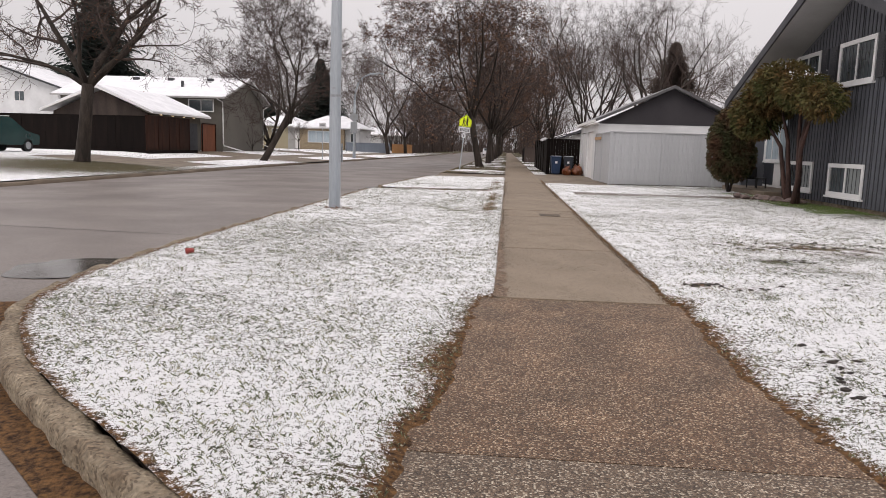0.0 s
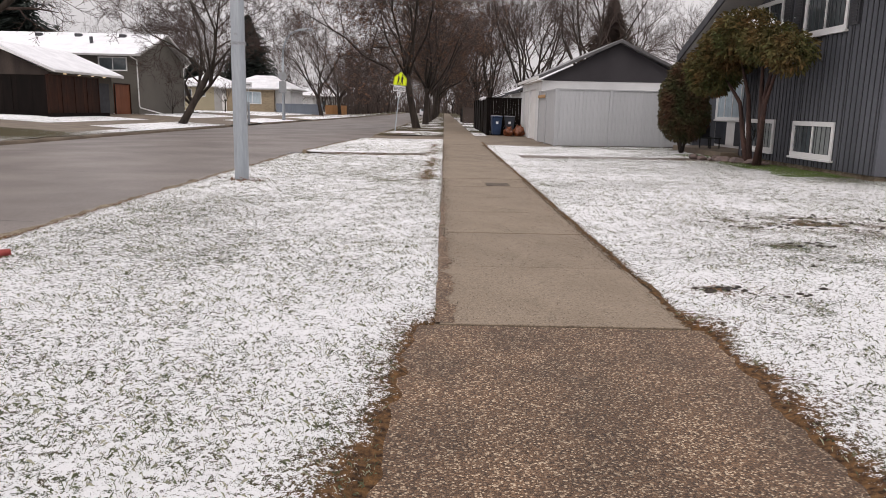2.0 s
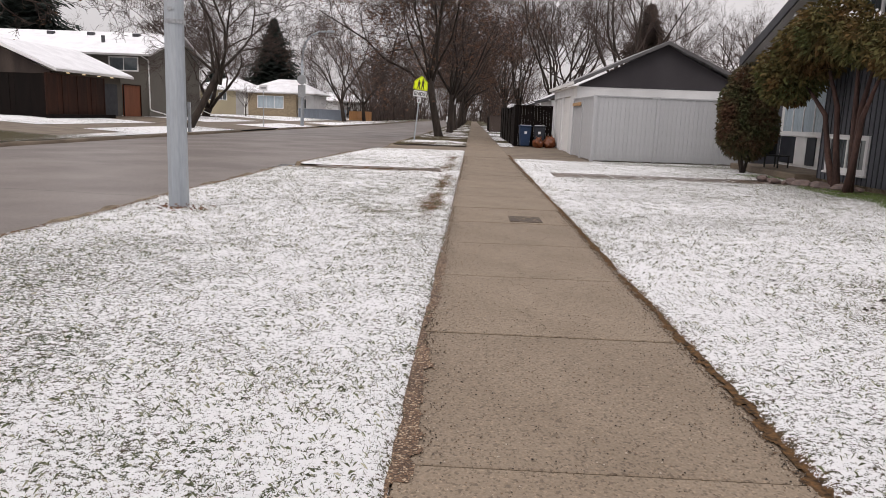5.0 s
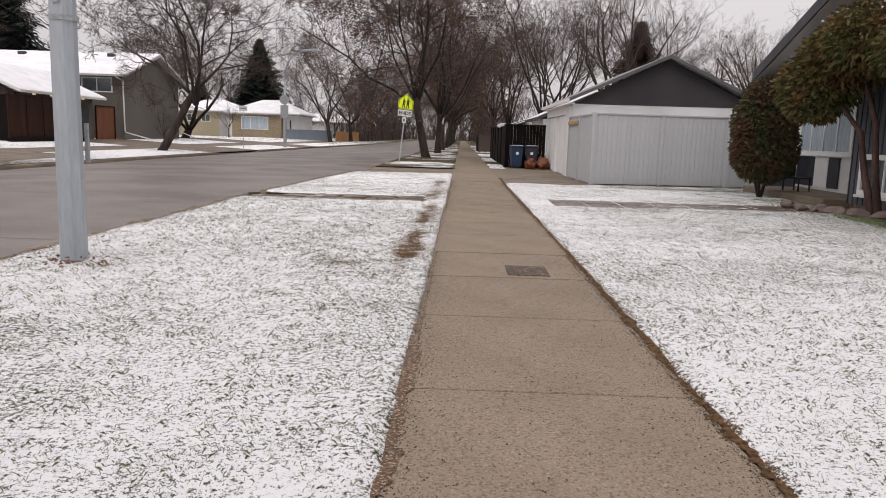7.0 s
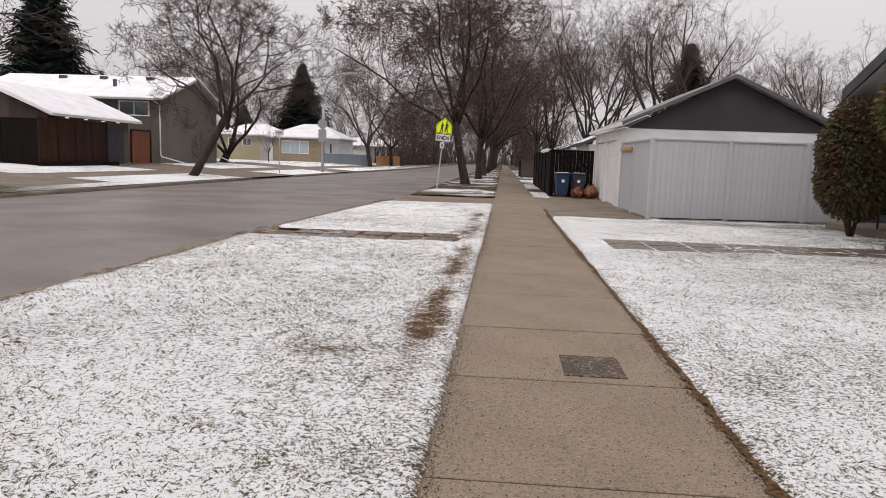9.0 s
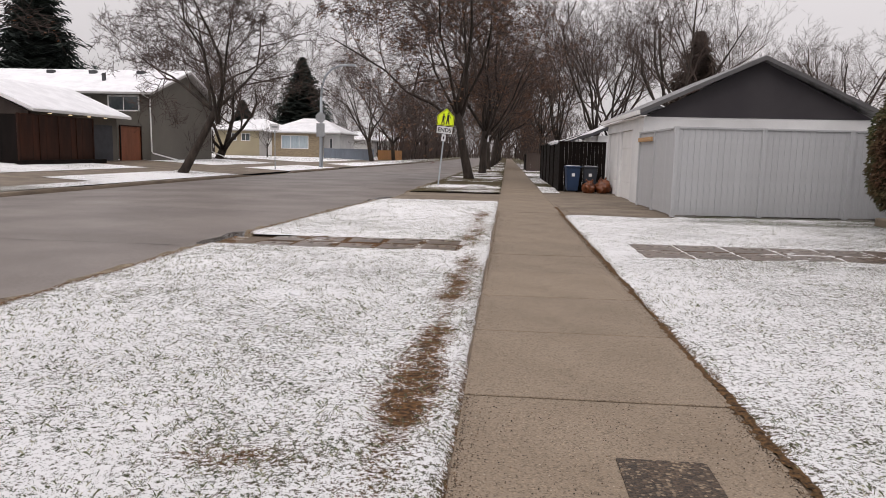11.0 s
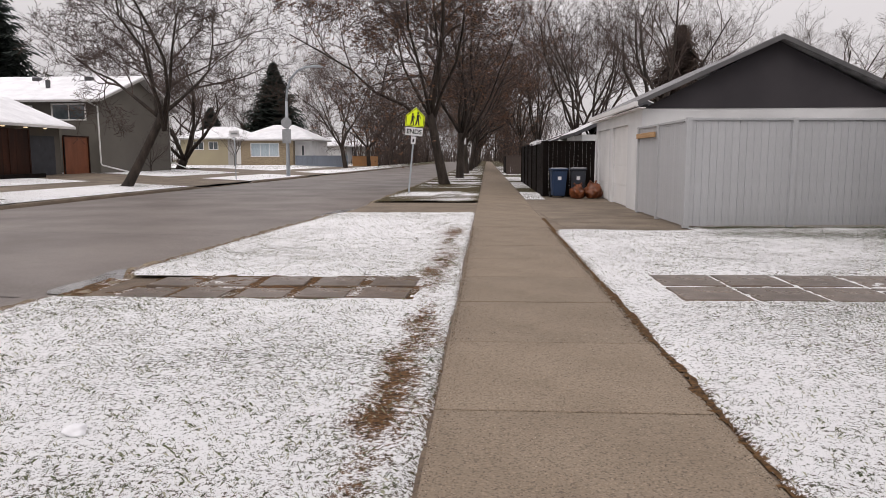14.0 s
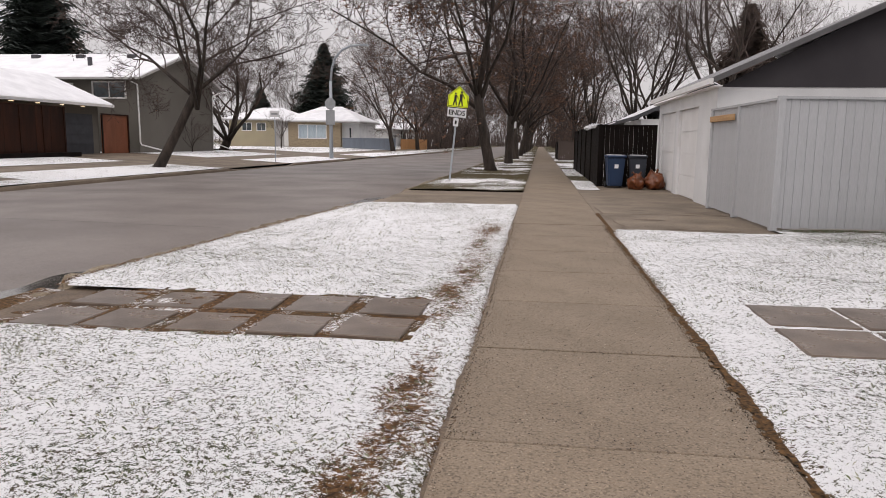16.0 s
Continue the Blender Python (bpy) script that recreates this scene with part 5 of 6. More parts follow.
def plank(parent, x, y, w, h, rz, material, thick=0.02, name="board", z=0.0):
    key = (round(w, 3), round(h, 3), material.name, thick)
    if key not in board_me:
        bm = box(-w / 2, w / 2, -thick / 2, thick / 2, 0, h)
        bmesh.ops.bevel(bm, geom=[e for e in bm.edges if abs(e.verts[0].co.z - e.verts[1].co.z) > 0.1], offset=0.004, segments=1, affect="EDGES")
        me = bpy.data.meshes.new(name)
        bm.to_mesh(me)
        bm.free()
        me.materials.append(material)
        board_me[key] = me
    ob = new(name, board_me[key])
    ob.parent = parent
    ob.matrix_basis = pose(x, y, z, 0, 0, rz)
    return ob


def run(parent, x0, y0, x1, y1, h, material, w=0.145, posts=(), post_mat=None, z=0.04, thick=0.02):
    L = math.hypot(x1 - x0, y1 - y0)
    n = int(L / w)
    ang = math.degrees(math.atan2(y1 - y0, x1 - x0))
    r = random.Random(int(x0 * 31 + y0))
    for i in range(n):
        f = (i + 0.5) / n
        plank(parent, x0 + (x1 - x0) * f, y0 + (y1 - y0) * f, L / n - r.choice((0.0015, 0.003, 0.007)), h, ang, material, thick, z=z + r.uniform(-0.006, 0.006))
    for f in posts:
        plank(parent, x0 + (x1 - x0) * f, y0 + (y1 - y0) * f, 0.11, h + 0.08, ang, post_mat or material, 0.10, "post", z=z - 0.04)
    cx, cy = (x0 + x1) / 2, (y0 + y1) / 2
    c = part("cap_rail", box(-L / 2, L / 2, -0.045, 0.045, h - 0.005, h + 0.035), material, parent)
    c.matrix_basis = pose(cx, cy, z, 0, 0, ang)


run(fence, 4.22, 31.65, 10.6, 32.35, 2.08, M["board"], posts=(0.0, 0.33, 0.66), z=0.05)
run(fence, 4.2, 31.72, 4.12, 35.88, 2.06, M["board"], posts=(0.5, 0.97), z=0.05)
part("rail", box(-0.9, 0.9, -0.02, 0.02, -0.06, 0.06, 0.005), M["rawwood"], fence, "raw timber rail").matrix_basis = pose(4.08, 34.9, 1.92, 0, 0, 91)
side = part("trim_board", box(5.4, 7.0, 35.84, 35.87, 2.24, 2.30), M["white"], garage, "white window trim showing above the fence")
part("trim_board", box(7.9, 9.3, 35.84, 35.87, 2.24, 2.30), M["white"], garage, "white window trim showing above the fence")

dark = thing("dark_fence", "weathered dark brown board fence beside the walk", "fence")
run(dark, 2.35, 43.4, 4.15, 43.5, 1.95, M["darkwood"], posts=(0.0,), z=0.0)
run(dark, 2.3, 43.45, 2.25, 58.0, 1.95, M["darkwood"], posts=(0.2, 0.4, 0.6, 0.8, 1.0), z=0.0)
mesh_ob("snow_cap", *tuft_crown(41, [(2.28, 47, 2.0, 0.05, 3.4, 0.03)], 500, 0.08), M["snow"], dark, "clumps of snow on the cap")["kind"] = "stuff"


def wheelie_bin(material, label, x, y, rz):
    b = thing("wheeled_bin", label, "bin", x, y, 0.0, rz, "bins by the garage")
    bm = box(-0.27, 0.27, -0.3, 0.3, 0.06, 0.95)
    for v in bm.verts:
        if v.co.z < 0.5:
            v.co.x *= 0.78
            v.co.y *= 0.78
    bmesh.ops.bevel(bm, geom=bm.edges[:], offset=0.03, segments=2, affect="EDGES")
    part("body", bm, material, b)
    bm = box(-0.3, 0.3, -0.34, 0.32, 0.95, 1.02, 0.02)
    part("lid", bm, material, b)
    part("lid_snow", box(-0.24, 0.24, -0.26, 0.26, 1.015, 1.035, 0.008), M["snow"], b, "thin snow on the lid")
    part("handle", box(-0.25, 0.25, 0.32, 0.37, 0.9, 0.94, 0.01), material, b)
    for s in (-1, 1):
        v, f = tubes([([(s * 0.2, 0.26, 0.1), (s * 0.26, 0.26, 0.1)], [0.1, 0.1], 14)])
        mesh_ob("wheel", v, f, M["rubber"], b)
    part("badge", boxes((-0.06, 0.06, -0.302, -0.292, 0.62, 0.74)), M["signwhite"], b, "pale moulded symbol")
    return b


wheelie_bin(M["binblue"], "blue wheeled recycling bin with snow on its lid", 2.78, 42.7, 4)
wheelie_bin(M["bingrey"], "dark grey wheeled bin with snow on its lid", 3.5, 42.95, -5)
for i, (x, y, s) in enumerate([(3.4, 42.15, 1.05), (3.95, 42.25, 1.2)]):
    bm = bmesh.new()
    bmesh.ops.create_icosphere(bm, subdivisions=4, radius=0.25)
    for v in bm.verts:
        v.co *= 1 + 0.34 * noise.noise(v.co * 7 + Vector((i * 9, 0, 0))) + 0.16 * noise.noise(v.co * 19)
        v.co.z = max(-0.2, v.co.z * (0.95 if v.co.z < 0.1 else 1.0))
        if v.co.z > 0.12:
            v.co.x *= 0.75
    ob = thing("leaf_bag", "full brown plastic yard-waste bag on the driveway", "bag", x, y, 0.2 * s, 40 * i, "yard bags")
    ob.scale = (s, s, s)
    part("sack", bm, M["bag"], ob, smooth=True)
    for k in (-1, 1):
        pipe("tie", [(0.05 * k, 0, 0.2), (0.12 * k, 0.02, 0.30), (0.16 * k, 0.05, 0.24)], [0.03, 0.025, 0.01], M["bag"], ob, sides=6)

# ---------------- poles and signs ----------------
lamp = thing("street_lamp", "octagonal galvanised steel street lamp post at the verge", "street lamp", -3.48, 16.45, 0.0)
v, f = tubes([([(0, 0, -0.1), (0, 0, 2.0), (0.06, 0, 8.5)], [0.125, 0.118, 0.085], 8)])
mesh_ob("post", v, f, M["steel"], lamp)
v, f = tubes([([(0.012, 0, 2.29), (0.012, 0, 2.34)], [0.128, 0.128], 8)])
mesh_ob("band", v, f, M["signback"], lamp, "dark steel band")
part("plate", box(-0.03, 0.03, -0.125, -0.118, 2.44, 2.48), M["signback"], lamp, "small number plate")
pipe("arm", [(0.06, 0, 8.4), (-0.4, 0, 9.3), (-2.4, 0, 9.7)], 0.045, M["steel"], lamp)
part("base_plate", box(-0.16, 0.16, -0.16, 0.16, -0.02, 0.03, 0.01), M["steel"], lamp)
part("sign_edge", box(0.10, 0.135, 0.1, 0.13, 0.98, 1.36), M["signback"], lamp, "edge of a sign on the post's far side")
mesh_ob("dead_leaves", *tuft_crown(17, [(-3.45, 16.35, 0.05, 0.42, 0.3, 0.03)], 110, 0.05), M["dryleaf"]).name = "leaf_litter"
tagged(bpy.data.objects["leaf_litter"], "dead leaves gathered round the lamp post", "leaf litter", kind="stuff")

lamp2 = thing("street_lamp", "curved-arm steel street lamp with a sign back across the road", "street lamp", -14.55, 70.7, -0.05)
pipe("post", [(0, 0, 0), (0, 0, 3), (0, 0, 5.6)], [0.15, 0.125, 0.10], M["steel"], lamp2)
pipe("arm", [(0, 0, 5.58), (0.08, 0, 6.4), (0.35, 0, 7.2), (0.85, 0, 7.75), (1.5, 0, 8.03), (2.2, 0, 8.1)], 0.085, M["steel"], lamp2)
part("lamp_head", box(2.1, 2.75, -0.12, 0.12, 8.0, 8.16, 0.03), M["steel"], lamp2)
oct_out = [(0.42 * math.cos(radians(22.5 + 45 * k)), 4.0 + 0.42 * math.sin(radians(22.5 + 45 * k))) for k in range(8)]
part("sign_plate", prism(oct_out, "y", -0.20, -0.185), M["signback"], lamp2, "grey back of an octagonal sign")
part("sign_plate", box(-0.33, 0.33, -0.20, -0.185, 2.5, 3.55), M["signback"], lamp2, "grey back of a tall sign")

sign = thing("school_sign", "fluorescent yellow crossing sign over a white ENDS plate", "road sign", -2.72, 44.85, 0.0)
tilt = new("sign_frame")
tilt.parent = sign
tilt.matrix_basis = pose(0, 0, 0, 0, 5.5, 0)
part("post", box(-0.03, 0.03, -0.02, 0.02, -0.2, 3.2), M["steel"], tilt)
part("plate", prism([(-0.36, 2.58), (0.36, 2.58), (0.36, 2.98), (0.0, 3.30), (-0.36, 2.98)], "y", -0.04, -0.025), M["yellow"], tilt, "fluorescent yellow plate")
border = bmesh.new()
for (ax, az), (bx, bz) in zip([(-0.33, 2.61), (0.33, 2.61), (0.33, 2.965), (0, 3.26), (-0.33, 2.965)], [(0.33, 2.61), (0.33, 2.965), (0, 3.26), (-0.33, 2.965), (-0.33, 2.61)]):
    d = Vector((bx - ax, 0, bz - az))
    nrm = Vector((-d.z, 0, d.x)).normalized() * 0.009
    p = [Vector((ax, -0.0435, az)), Vector((bx, -0.0435, bz))]
    border.faces.new([border.verts.new(q) for q in (p[0] - nrm, p[1] - nrm, p[1] + nrm, p[0] + nrm)])
part("border", border, M["black"], tilt, "thin black border")
for k, s in ((-1, 0.88), (1, 1.0)):
    cx = 0.10 * k
    bm = bmesh.new()
    for q in ([(-0.045, 0.20), (0.045, 0.20), (0.05, 0.40), (-0.05, 0.40)], [(-0.09, 0.0), (-0.035, 0.0), (0.01, 0.21), (-0.045, 0.21)], [(0.04, 0.0), (0.09, 0.0), (0.045, 0.21), (-0.01, 0.21)], [(0.04, 0.37), (0.11, 0.24), (0.13, 0.27), (0.05, 0.40)], [(-0.035, 0.42), (0.035, 0.42), (0.035, 0.49), (-0.035, 0.49)]):
        bm.faces.new([bm.verts.new((cx + x * s, -0.044, 2.64 + z * s)) for x, z in q])
    part("symbol", bm, M["black"], tilt, "black plain symbol")
part("ends_plate", box(-0.33, 0.33, -0.045, -0.03, 2.24, 2.54), M["signwhite"], tilt, "white plate lettered ENDS")
cu = bpy.data.curves.new("letters", "FONT")
cu.body, cu.size, cu.align_x, cu.extrude, cu.offset = "ENDS", 0.235, "CENTER", 0.002, 0.006
tx = bpy.data.objects.new("letters", cu)
me = bpy.data.meshes.new_from_object(tx)
bpy.data.objects.remove(tx)
me.materials.append(M["black"])
lt = new("letters", me)
lt.parent = tilt
lt.matrix_basis = pose(0, -0.048, 2.31, 90, 0, 0)
part("small_plate", box(-0.09, 0.09, -0.045, -0.03, 1.92, 2.2), M["signwhite"], tilt, "small white plate with a dark mark")
part("mark", box(-0.03, 0.03, -0.05, -0.046, 1.99, 2.12), M["black"], tilt)

stop = thing("bus_stop_sign", "thin post with a small pale sign across the road", "road sign", -15.15, 61.0, -0.05)
pipe("post", [(0, 0, 0), (0, 0, 1.5), (0, 0, 3.1)], 0.03, M["steel"], stop)
part("plate", box(-0.3, 0.3, -0.045, -0.03, 2.72, 3.1), M["signwhite"], stop)
part("mark", box(-0.2, 0.2, -0.05, -0.046, 2.86, 2.96), M["signback"], stop)
pole3 = thing("road_sign", "pale square sign on a leaning post further along the verge", "road sign", -1.9, 74, 0, 0)
pipe("post", [(0, 0, 0), (0.25, 0, 2.9)], 0.03, M["steel"], pole3)
part("plate", box(0.0, 0.55, -0.05, -0.03, 2.4, 2.9), M["signwhite"], pole3)

cup = thing("paper_cup", "crushed red paper cup lying in the grass", "litter", -3.57, 9.7, 0.07, 40)
v, f = tubes([([(-0.045, 0, 0.0), (0.04, 0, 0.01)], [0.036, 0.026], 14)])
mesh_ob("cup", v, f, M["redcup"], cup, smooth=True)

# ---------------- taupe house and its garage across the road ----------------
th = thing("house", "two-storey taupe stucco house with a snow-covered roof", "house")
part("wall", prism([(60.6, 0.2), (70.6, 0.2), (70.6, 4.85), (65.9, 6.62), (60.6, 4.85)], "x", -23.75, -23.5), M["taupe"], th)
each("wall", [(-37.5, -23.75, 60.6, 60.85, 0.2, 4.85), (-37.5, -23.75, 70.4, 70.6, 0.2, 4.85), (-37.5, -37.3, 60.85, 70.4, 0.2, 4.85)], M["taupe"], th)
part("roof", prism([(60.0, 4.78), (65.9, 6.68), (71.3, 4.78), (71.3, 4.9), (65.9, 6.82), (60.0, 4.9)], "x", -38.0, -22.95), M["soffit"], th, "pale eaves and fascia")
part("roof_snow", prism([(60.02, 4.905), (65.9, 6.825), (71.28, 4.905), (71.25, 4.98), (65.9, 6.92), (60.08, 4.98)], "x", -37.97, -22.98), M["snow"], th, "even blanket of snow")
part("gutter", box(-38, -22.98, 59.9, 59.998, 4.76, 4.88), M["soffit"], th, "pale gutter")
window_y(th, 60.6, -26.4, -24.2, 3.68, 4.72, 1, "glass", 0.09)
window_y(th, 60.6, -29.0, -27.6, 3.68, 4.6, 1, "glass", 0.09)
pipe("downspout", [(-23.7, 60.0, 4.75), (-23.4, 60.45, 4.5), (-23.4, 60.5, 1.1), (-23.35, 60.55, 0.95), (-22.0, 61.5, 0.5)], 0.05, M["white"], th, "white downspout", 6)
pipe("downspout", [(-23.1, 71.0, 4.7), (-23.4, 70.5, 4.4), (-23.4, 70.4, 1.1), (-22.2, 71.0, 0.55)], 0.05, M["white"], th, "white downspout", 6)
for x in (-33, -29.8, -26.2):
    part("roof_vent", box(x - 0.25, x + 0.25, 64.6, 65.0, 6.4, 6.75, 0.03), M["darktrim"], th, "dark roof vent")
part("flue", boxes((-27.9, -27.7, 62.6, 62.8, 5.6, 6.35)), M["darktrim"], th, "dark flue pipe")
gate = tagged(part("door_gate", boxes((-24.0, -23.9, 57.5, 60.0, 0.42, 2.62)), M["orange"]), "orange-stained wooden gate between garage and house", "gate", kind="structure")
part("frame", boxes((-23.9, -23.85, 57.4, 57.5, 0.42, 2.7), (-23.9, -23.85, 60.0, 60.1, 0.42, 2.7), (-23.9, -23.85, 57.5, 60.0, 2.62, 2.7)), M["brownwood"], gate)
tg = thing("garage", "brown shake-clad garage with a snow-covered roof", "garage")
part("wall", prism([(-30.6, 0.3), (-24.0, 0.3), (-24.0, 3.05), (-27.2, 4.5), (-30.6, 3.05)], "y", 48.9, 49.1), M["oldwood"], tg)
each("wall", [(-24.2, -24.0, 49.1, 57.3, 0.3, 3.05), (-30.6, -30.4, 49.1, 57.3, 0.3, 3.05), (-30.4, -24.2, 57.1, 57.3, 0.3, 3.05)], M["taupe"], tg)
part("roof", prism([(-31.2, 3.02), (-27.2, 4.62), (-23.3, 3.02), (-23.3, 3.16), (-27.2, 4.76), (-31.2, 3.16)], "y", 48.3, 57.8), M["white"], tg, "white fascia boards")
part("roof_snow", prism([(-31.18, 3.165), (-27.2, 4.765), (-23.32, 3.165), (-23.4, 3.24), (-27.2, 4.86), (-31.1, 3.24)], "y", 48.32, 57.78), M["snow"], tg, "even blanket of snow")
gd = part("garage_door", box(-24.0, -23.96, 53.2, 56.7, 0.42, 2.6), M["navy"], tg, "dark panelled garage door")
for k in range(4):
    part("door_section", box(-23.955, -23.93, 53.25, 56.65, 0.45 + 0.54 * k, 0.95 + 0.54 * k), M["navy"], gd)
M["lampglow"] = bpy.data.materials.new("eave_lamp_glow")
M["lampglow"].use_nodes = True
M["lampglow"].node_tree.nodes["Principled BSDF"].inputs["Emission Color"].default_value = (1, 0.72, 0.4, 1)
M["lampglow"].node_tree.nodes["Principled BSDF"].inputs["Emission Strength"].default_value = 1.6
for y in (50.2, 52.0, 53.8, 55.5):
    l = part("eave_lamp", box(-23.75, -23.62, y - 0.07, y + 0.07, 2.97, 3.015), M["lampglow"], tg, "small warm eave lamp, lit")
bf = thing("panel_fence", "tall dark brown panelled fence on a timber kerb", "fence")
run(bf, -22.8, 46.4, -22.8, 52.6, 2.35, M["brownwood"], w=0.9, posts=(0, 0.25, 0.5, 0.75, 1.0), z=0.45, thick=0.05)
run(bf, -22.85, 46.4, -41.0, 48.5, 2.3, M["darkwood"], w=0.9, posts=(0.12, 0.24, 0.5, 0.75, 1.0), z=0.45, thick=0.05)
part("timber_kerb", boxes((-22.7, -22.5, 46.0, 53.4, 0.2, 0.62)), M["darkwood"], bf, "dark timber kerb")

wh = thing("house", "white two-storey house with a snow-covered gable roof in the distance", "house")
part("wall", prism([(-62, 0.3), (-46.9, 0.3), (-46.9, 6.4), (-54.0, 8.6), (-62, 6.4)], "y", 75, 75.3), M["stucco"], wh)
each("wall", [(-62, -46.9, 75.3, 84, 0.3, 6.4)], M["stucco"], wh)
part("roof", prism([(-62.8, 6.2), (-54.0, 8.75), (-46.1, 6.2), (-46.1, 6.4), (-54, 8.95), (-62.8, 6.4)], "y", 74.2, 84.6), M["darktrim"], wh)
part("roof_snow", prism([(-62.75, 6.405), (-54.0, 8.955), (-46.15, 6.405), (-46.3, 6.5), (-54, 9.06), (-62.6, 6.5)], "y", 74.25, 84.5), M["snow"], wh)
window_y(wh, 75, -51.8, -50.6, 4.9, 6.0, 1, "glass")

van = thing("minivan", "dark green minivan parked on a driveway, dusted with snow", "car", -26.2, 36.9, 0.5, -6)
body = [(-2.3, 0.35), (2.3, 0.35), (2.35, 0.9), (1.3, 1.05), (0.6, 1.75), (-1.9, 1.80), (-2.25, 1.1), (-2.35, 0.8)]
bm = prism(body, "x", -0.9, 0.9)
for v in bm.verts:
    if v.co.z > 1.2:
        v.co.x *= 0.84
bmesh.ops.bevel(bm, geom=bm.edges[:], offset=0.06, segments=2, affect="EDGES")
part("body", bm, M["vanpaint"], van, smooth=False)
part("rear_window", prism([(-2.16, 1.16), (-1.955, 1.68), (-1.99, 1.69), (-2.22, 1.16)], "x", -0.66, 0.66), M["glass"], van)
part("bumper", box(-0.9, 0.9, -2.45, -2.28, 0.38, 0.62, 0.04), M["vanpaint"], van)
part("roof_snow", box(-0.66, 0.66, -1.8, 0.5, 1.79, 1.83, 0.01), M["snow"], van)
part("number_plate", box(-0.16, 0.16, -2.37, -2.345, 0.82, 0.96), M["signwhite"], van)
for s in (-1, 1):
    part("tail_lamp", box(s * 0.74 - 0.07, s * 0.74 + 0.07, -2.33, -2.2, 0.95, 1.3, 0.02), M["redlamp"], van)
    for y in (-1.45, 1.45):
        v, f = tubes([([(s * 0.68, y, 0.33), (s * 0.9, y, 0.33)], [0.33, 0.33], 18)])
        w = mesh_ob("wheel", v, f, M["rubber"], van)
        v, f = tubes([([(s * 0.9, y, 0.33), (s * 0.91, y, 0.33)], [0.2, 0.19], 14)])
        mesh_ob("rim", v, f, M["signback"], w)
pf = thing("picket_fence", "short white slatted fence panel beside a driveway", "fence", -24.9, 33.4, 0.45, 0)
for k in range(5):
    part("slat", box(-1.6, 0.55, -0.02, 0.02, 0.12 + 0.24 * k, 0.29 + 0.24 * k, 0.005), M["white"], pf)
part("post", box(0.5, 0.62, -0.06, 0.06, -0.1, 1.35, 0.01), M["white"], pf)

# ---------------- cream bungalow ----------------
cb = thing("house", "cream and tan bungalow with a snow-covered hip roof", "house")
each("wall", [(-37.4, -29.4, 105.0, 113, 0.3, 3.62)], M["cream"], cb)
each("wall", [(-31.5, -29.4, 104.97, 104.999, 0.5, 3.6)], M["soffit"], cb, "grey entry wall")
each("wall", [(-29.4, -23.0, 103.6, 113, 0.2, 3.5)], M["tan"], cb, "tan stone-clad wing")
each("wall", [(-23.0, -20.9, 104.4, 113, 0.2, 3.4)], M["stucco"], cb, "white side wing")
window_y(cb, 105.0, -35.8, -34.5, 2.35, 3.35, 1, "glass")
window_y(cb, 105.0, -33.9, -32.7, 2.35, 3.35, 1, "glass")
window_y(cb, 103.6, -28.2, -24.7, 1.5, 3.15, 2, "blind")
window_y(cb, 104.4, -22.2, -21.8, 1.6, 2.9, 0, "glass")
part("door", box(-30.4, -29.5, 104.93, 104.968, 0.6, 2.8), M["white"], cb)


def hip(parent, x0, x1, y0, y1, z0, z1, run_in):
    for o, m, nm in ((0.0, "soffit", "roof"), (0.12, "snow", "roof_snow")):
        bm = bmesh.new()
        a = [bm.verts.new(p) for p in ((x0, y0, z0 + o), (x1, y0, z0 + o), (x1, y1, z0 + o), (x0, y1, z0 + o))]
        c = [bm.verts.new(p) for p in ((x0, y0, z0 + o + 0.11), (x1, y0, z0 + o + 0.11), (x1, y1, z0 + o + 0.11), (x0, y1, z0 + o + 0.11))]
        ym = (y0 + y1) / 2
        r0, r1 = bm.verts.new((x0 + run_in, ym, z1 + o)), bm.verts.new((x1 - run_in, ym, z1 + o))
        bm.faces.new(a[::-1])
        for i in range(4):
            bm.faces.new((a[i], a[(i + 1) % 4], c[(i + 1) % 4], c[i]))
        bm.faces.new((c[0], c[1], r1, r0))
        bm.faces.new((c[1], c[2], r1))
        bm.faces.new((c[2], c[3], r0, r1))
        bm.faces.new((c[3], c[0], r0))
        part(nm, bm, M[m], parent)


hip(cb, -38.0, -28.6, 104.3, 113.6, 3.62, 5.2, 3.4)
hip(cb, -30.2, -20.4, 102.9, 113.4, 3.42, 5.35, 3.6)
gf = thing("blue_fence", "blue-grey board fence beside the cream bungalow", "fence")
run(gf, -22.4, 102.5, -16.9, 106.0, 1.55, M["bluefence"], w=0.3, posts=(0, 0.35, 1.0), z=0.05)
of = thing("cedar_fence", "orange-brown cedar board fence further along", "fence")
run(of, -17.6, 113.5, -16.4, 128, 1.5, M["orangefence"], w=0.5, posts=(0, 0.3, 0.6), z=0.05)
for i, (x, y, w, d, h, m) in enumerate([(-26, 128, 8, 10, 3.0, "stucco"), (-24, 146, 7, 11, 3.2, "soffit"), (-24, 168, 7, 12, 3.0, "stucco"), (-24, 190, 7, 12, 3.1, "cream")]):
    h2 = thing("house", "pale bungalow with a snow-covered hip roof down the street", "house")
    part("wall", box(x - w / 2, x + w / 2, y, y + d, 0.1, h), M[m], h2)
    window_y(h2, y, x - 1.0, x + 1.2, 1.2, 2.5, 1, "glass")
    window_x(h2, x + w / 2, y + 2, y + 4, 1.2, 2.4, 1, 1, "glass")
    hip(h2, x - w / 2 - 0.6, x + w / 2 + 0.6, y - 0.6, y + d + 0.6, h, h + 1.6, 3.2)
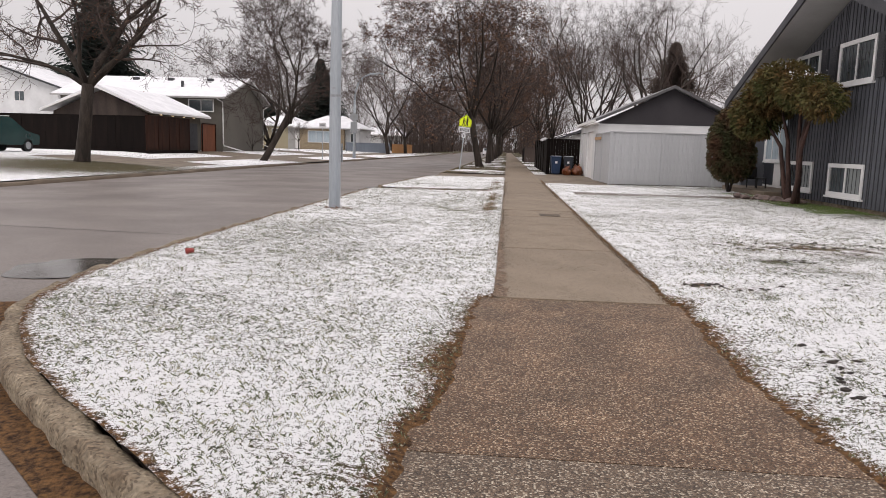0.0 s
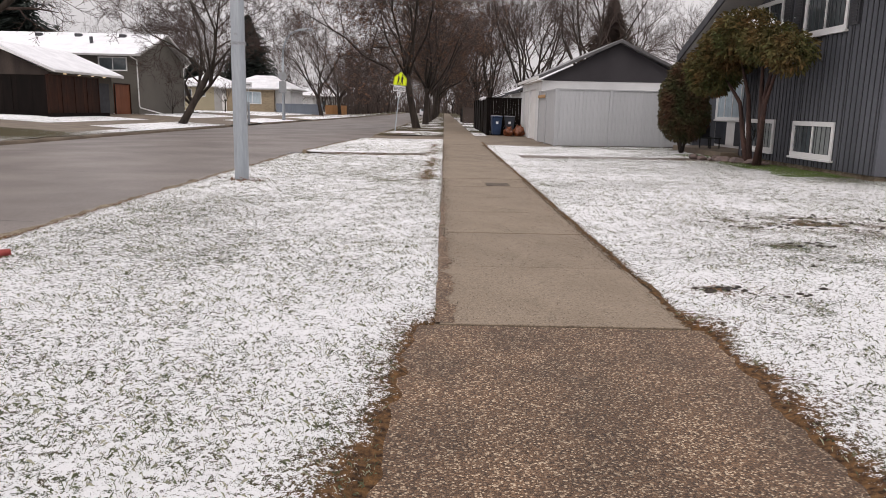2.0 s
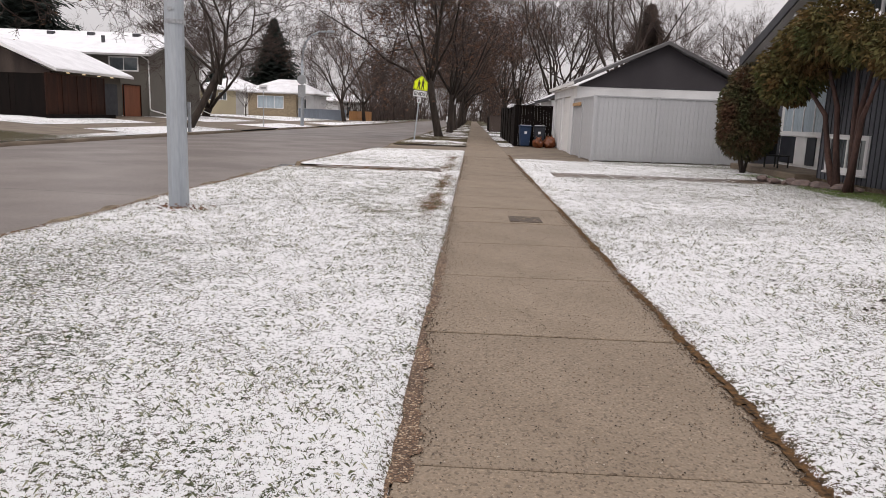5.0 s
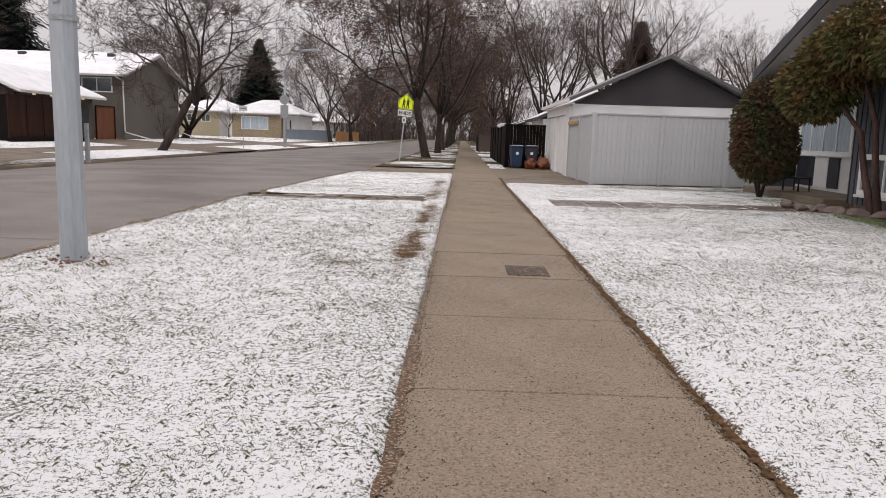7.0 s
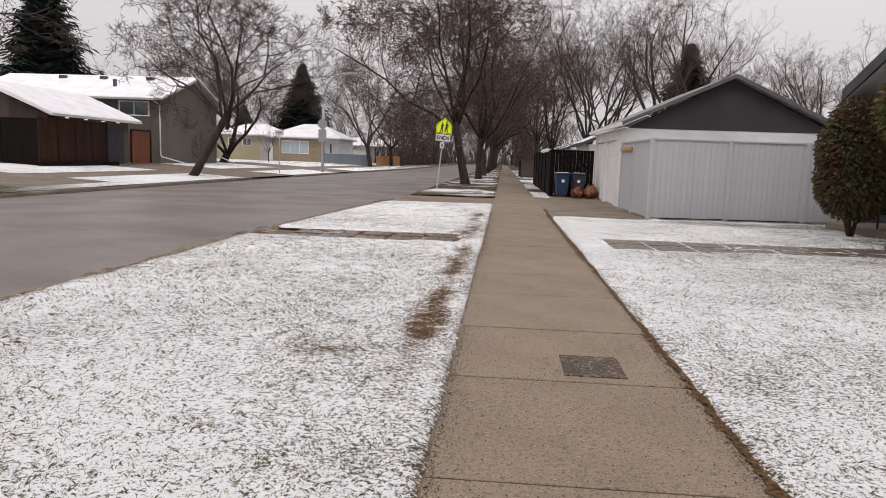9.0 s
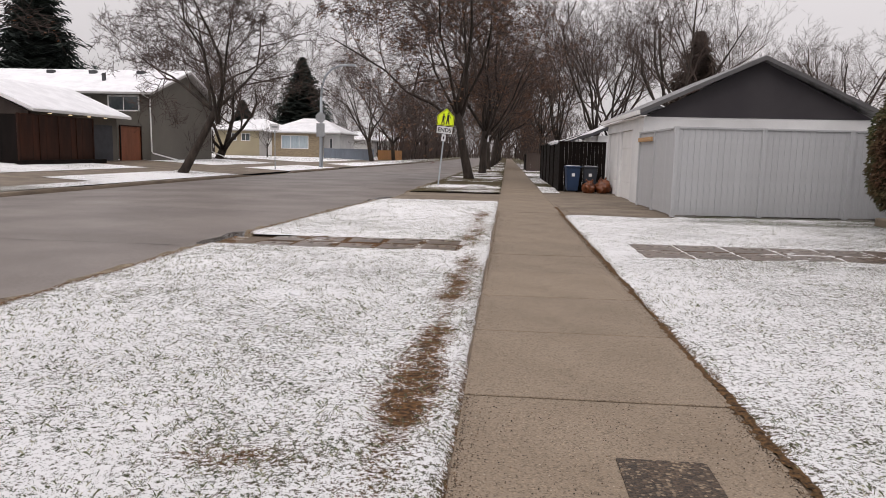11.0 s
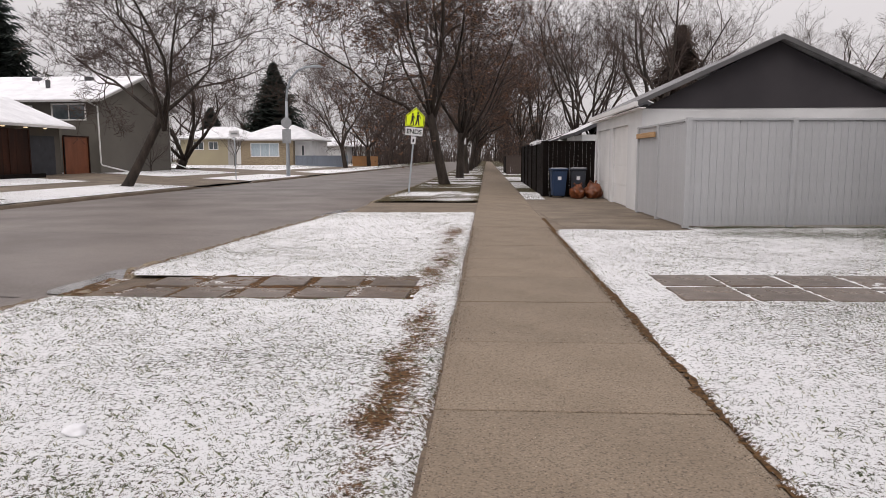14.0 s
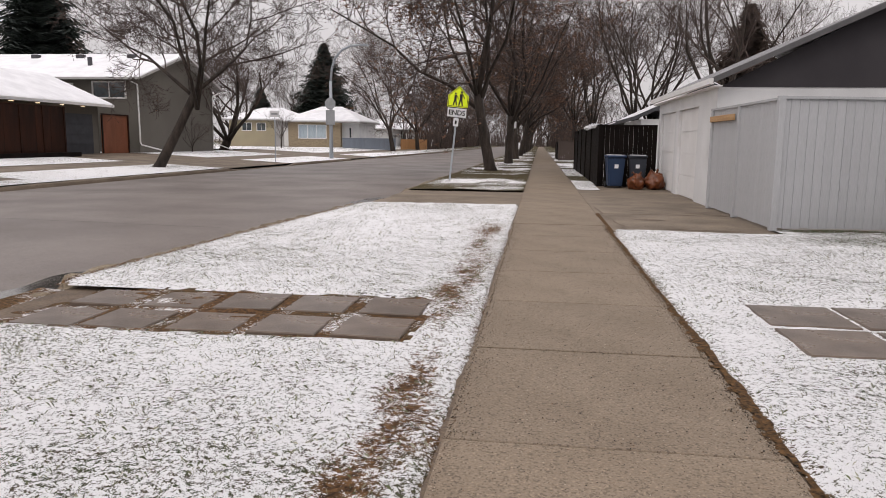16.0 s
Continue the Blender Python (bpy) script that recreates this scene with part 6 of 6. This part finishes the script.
for i, (x, y, w, d, h, m) in enumerate([(9.3, 60, 7, 8, 2.7, "stucco"), (12, 96, 9, 10, 3.0, "soffit"), (12, 132, 9, 12, 3.0, "stucco")]):
    h2 = thing("house", "white house with a snow-dusted gable roof behind the dark fence", "house")
    part("wall", box(x - w / 2, x + w / 2, y, y + d, 0.0, h), M[m], h2)
    part("roof", prism([(x - w / 2 - 0.5, h - 0.1), (x, h + 1.7), (x + w / 2 + 0.5, h - 0.1), (x + w / 2 + 0.5, h + 0.1), (x, h + 1.9), (x - w / 2 - 0.5, h + 0.1)], "y", y - 0.5, y + d + 0.5), M["darktrim"], h2)
    part("roof_snow", prism([(x - w / 2 - 0.45, h + 0.11), (x, h + 1.91), (x + w / 2 + 0.45, h + 0.11), (x + w / 2 + 0.4, h + 0.17), (x, h + 1.97), (x - w / 2 - 0.4, h + 0.17)], "y", y - 0.45, y + d + 0.4), M["snow"], h2)
    window_x(h2, x - w / 2, y + 1.5, y + 2.6, 1.4, 2.4, -1, 0, "glass")
ub = thing("fence_panel", "short weathered grey-brown fence panel beside the walk", "fence", 0, 0, 0)
run(ub, 1.9, 76.0, 3.2, 76.2, 1.45, M["oldwood"], w=0.14, posts=(0, 1), z=0.05)
run(ub, 1.9, 76.0, 1.85, 84.0, 1.35, M["darkwood"], w=0.3, posts=(0.5, 1), z=0.05)
car = thing("car", "pale car parked far down the road", "car", -3.9, 150, -0.1, 0)
bm = prism([(-2.1, 0.3), (2.1, 0.3), (2.1, 0.8), (1.2, 0.95), (0.6, 1.4), (-1.3, 1.4), (-2.0, 0.95)], "x", -0.85, 0.85)
bmesh.ops.bevel(bm, geom=bm.edges[:], offset=0.06, segments=2, affect="EDGES")
part("body", bm, M["signwhite"], car)
part("rear_window", prism([(-1.98, 1.0), (-1.38, 1.36), (-1.42, 1.39), (-2.02, 1.0)], "x", -0.6, 0.6), M["glass"], car)
for s in (-1, 1):
    for y in (-1.3, 1.3):
        v, f = tubes([([(s * 0.65, y, 0.3), (s * 0.87, y, 0.3)], [0.3, 0.3], 14)])
        mesh_ob("wheel", v, f, M["rubber"], car)

bm = bmesh.new()
bmesh.ops.create_icosphere(bm, subdivisions=3, radius=0.06)
for v in bm.verts:
    v.co *= 1 + 0.5 * noise.noise(v.co * 22)
    v.co.z *= 0.55
clod = part("snow_clod", bm, M["snow"], smooth=True)
clod.matrix_basis = pose(-1.77, 20.45, 0.05, 0, 0, 20)
tagged(clod, "small clump of packed snow lying on the verge", "snow clod")
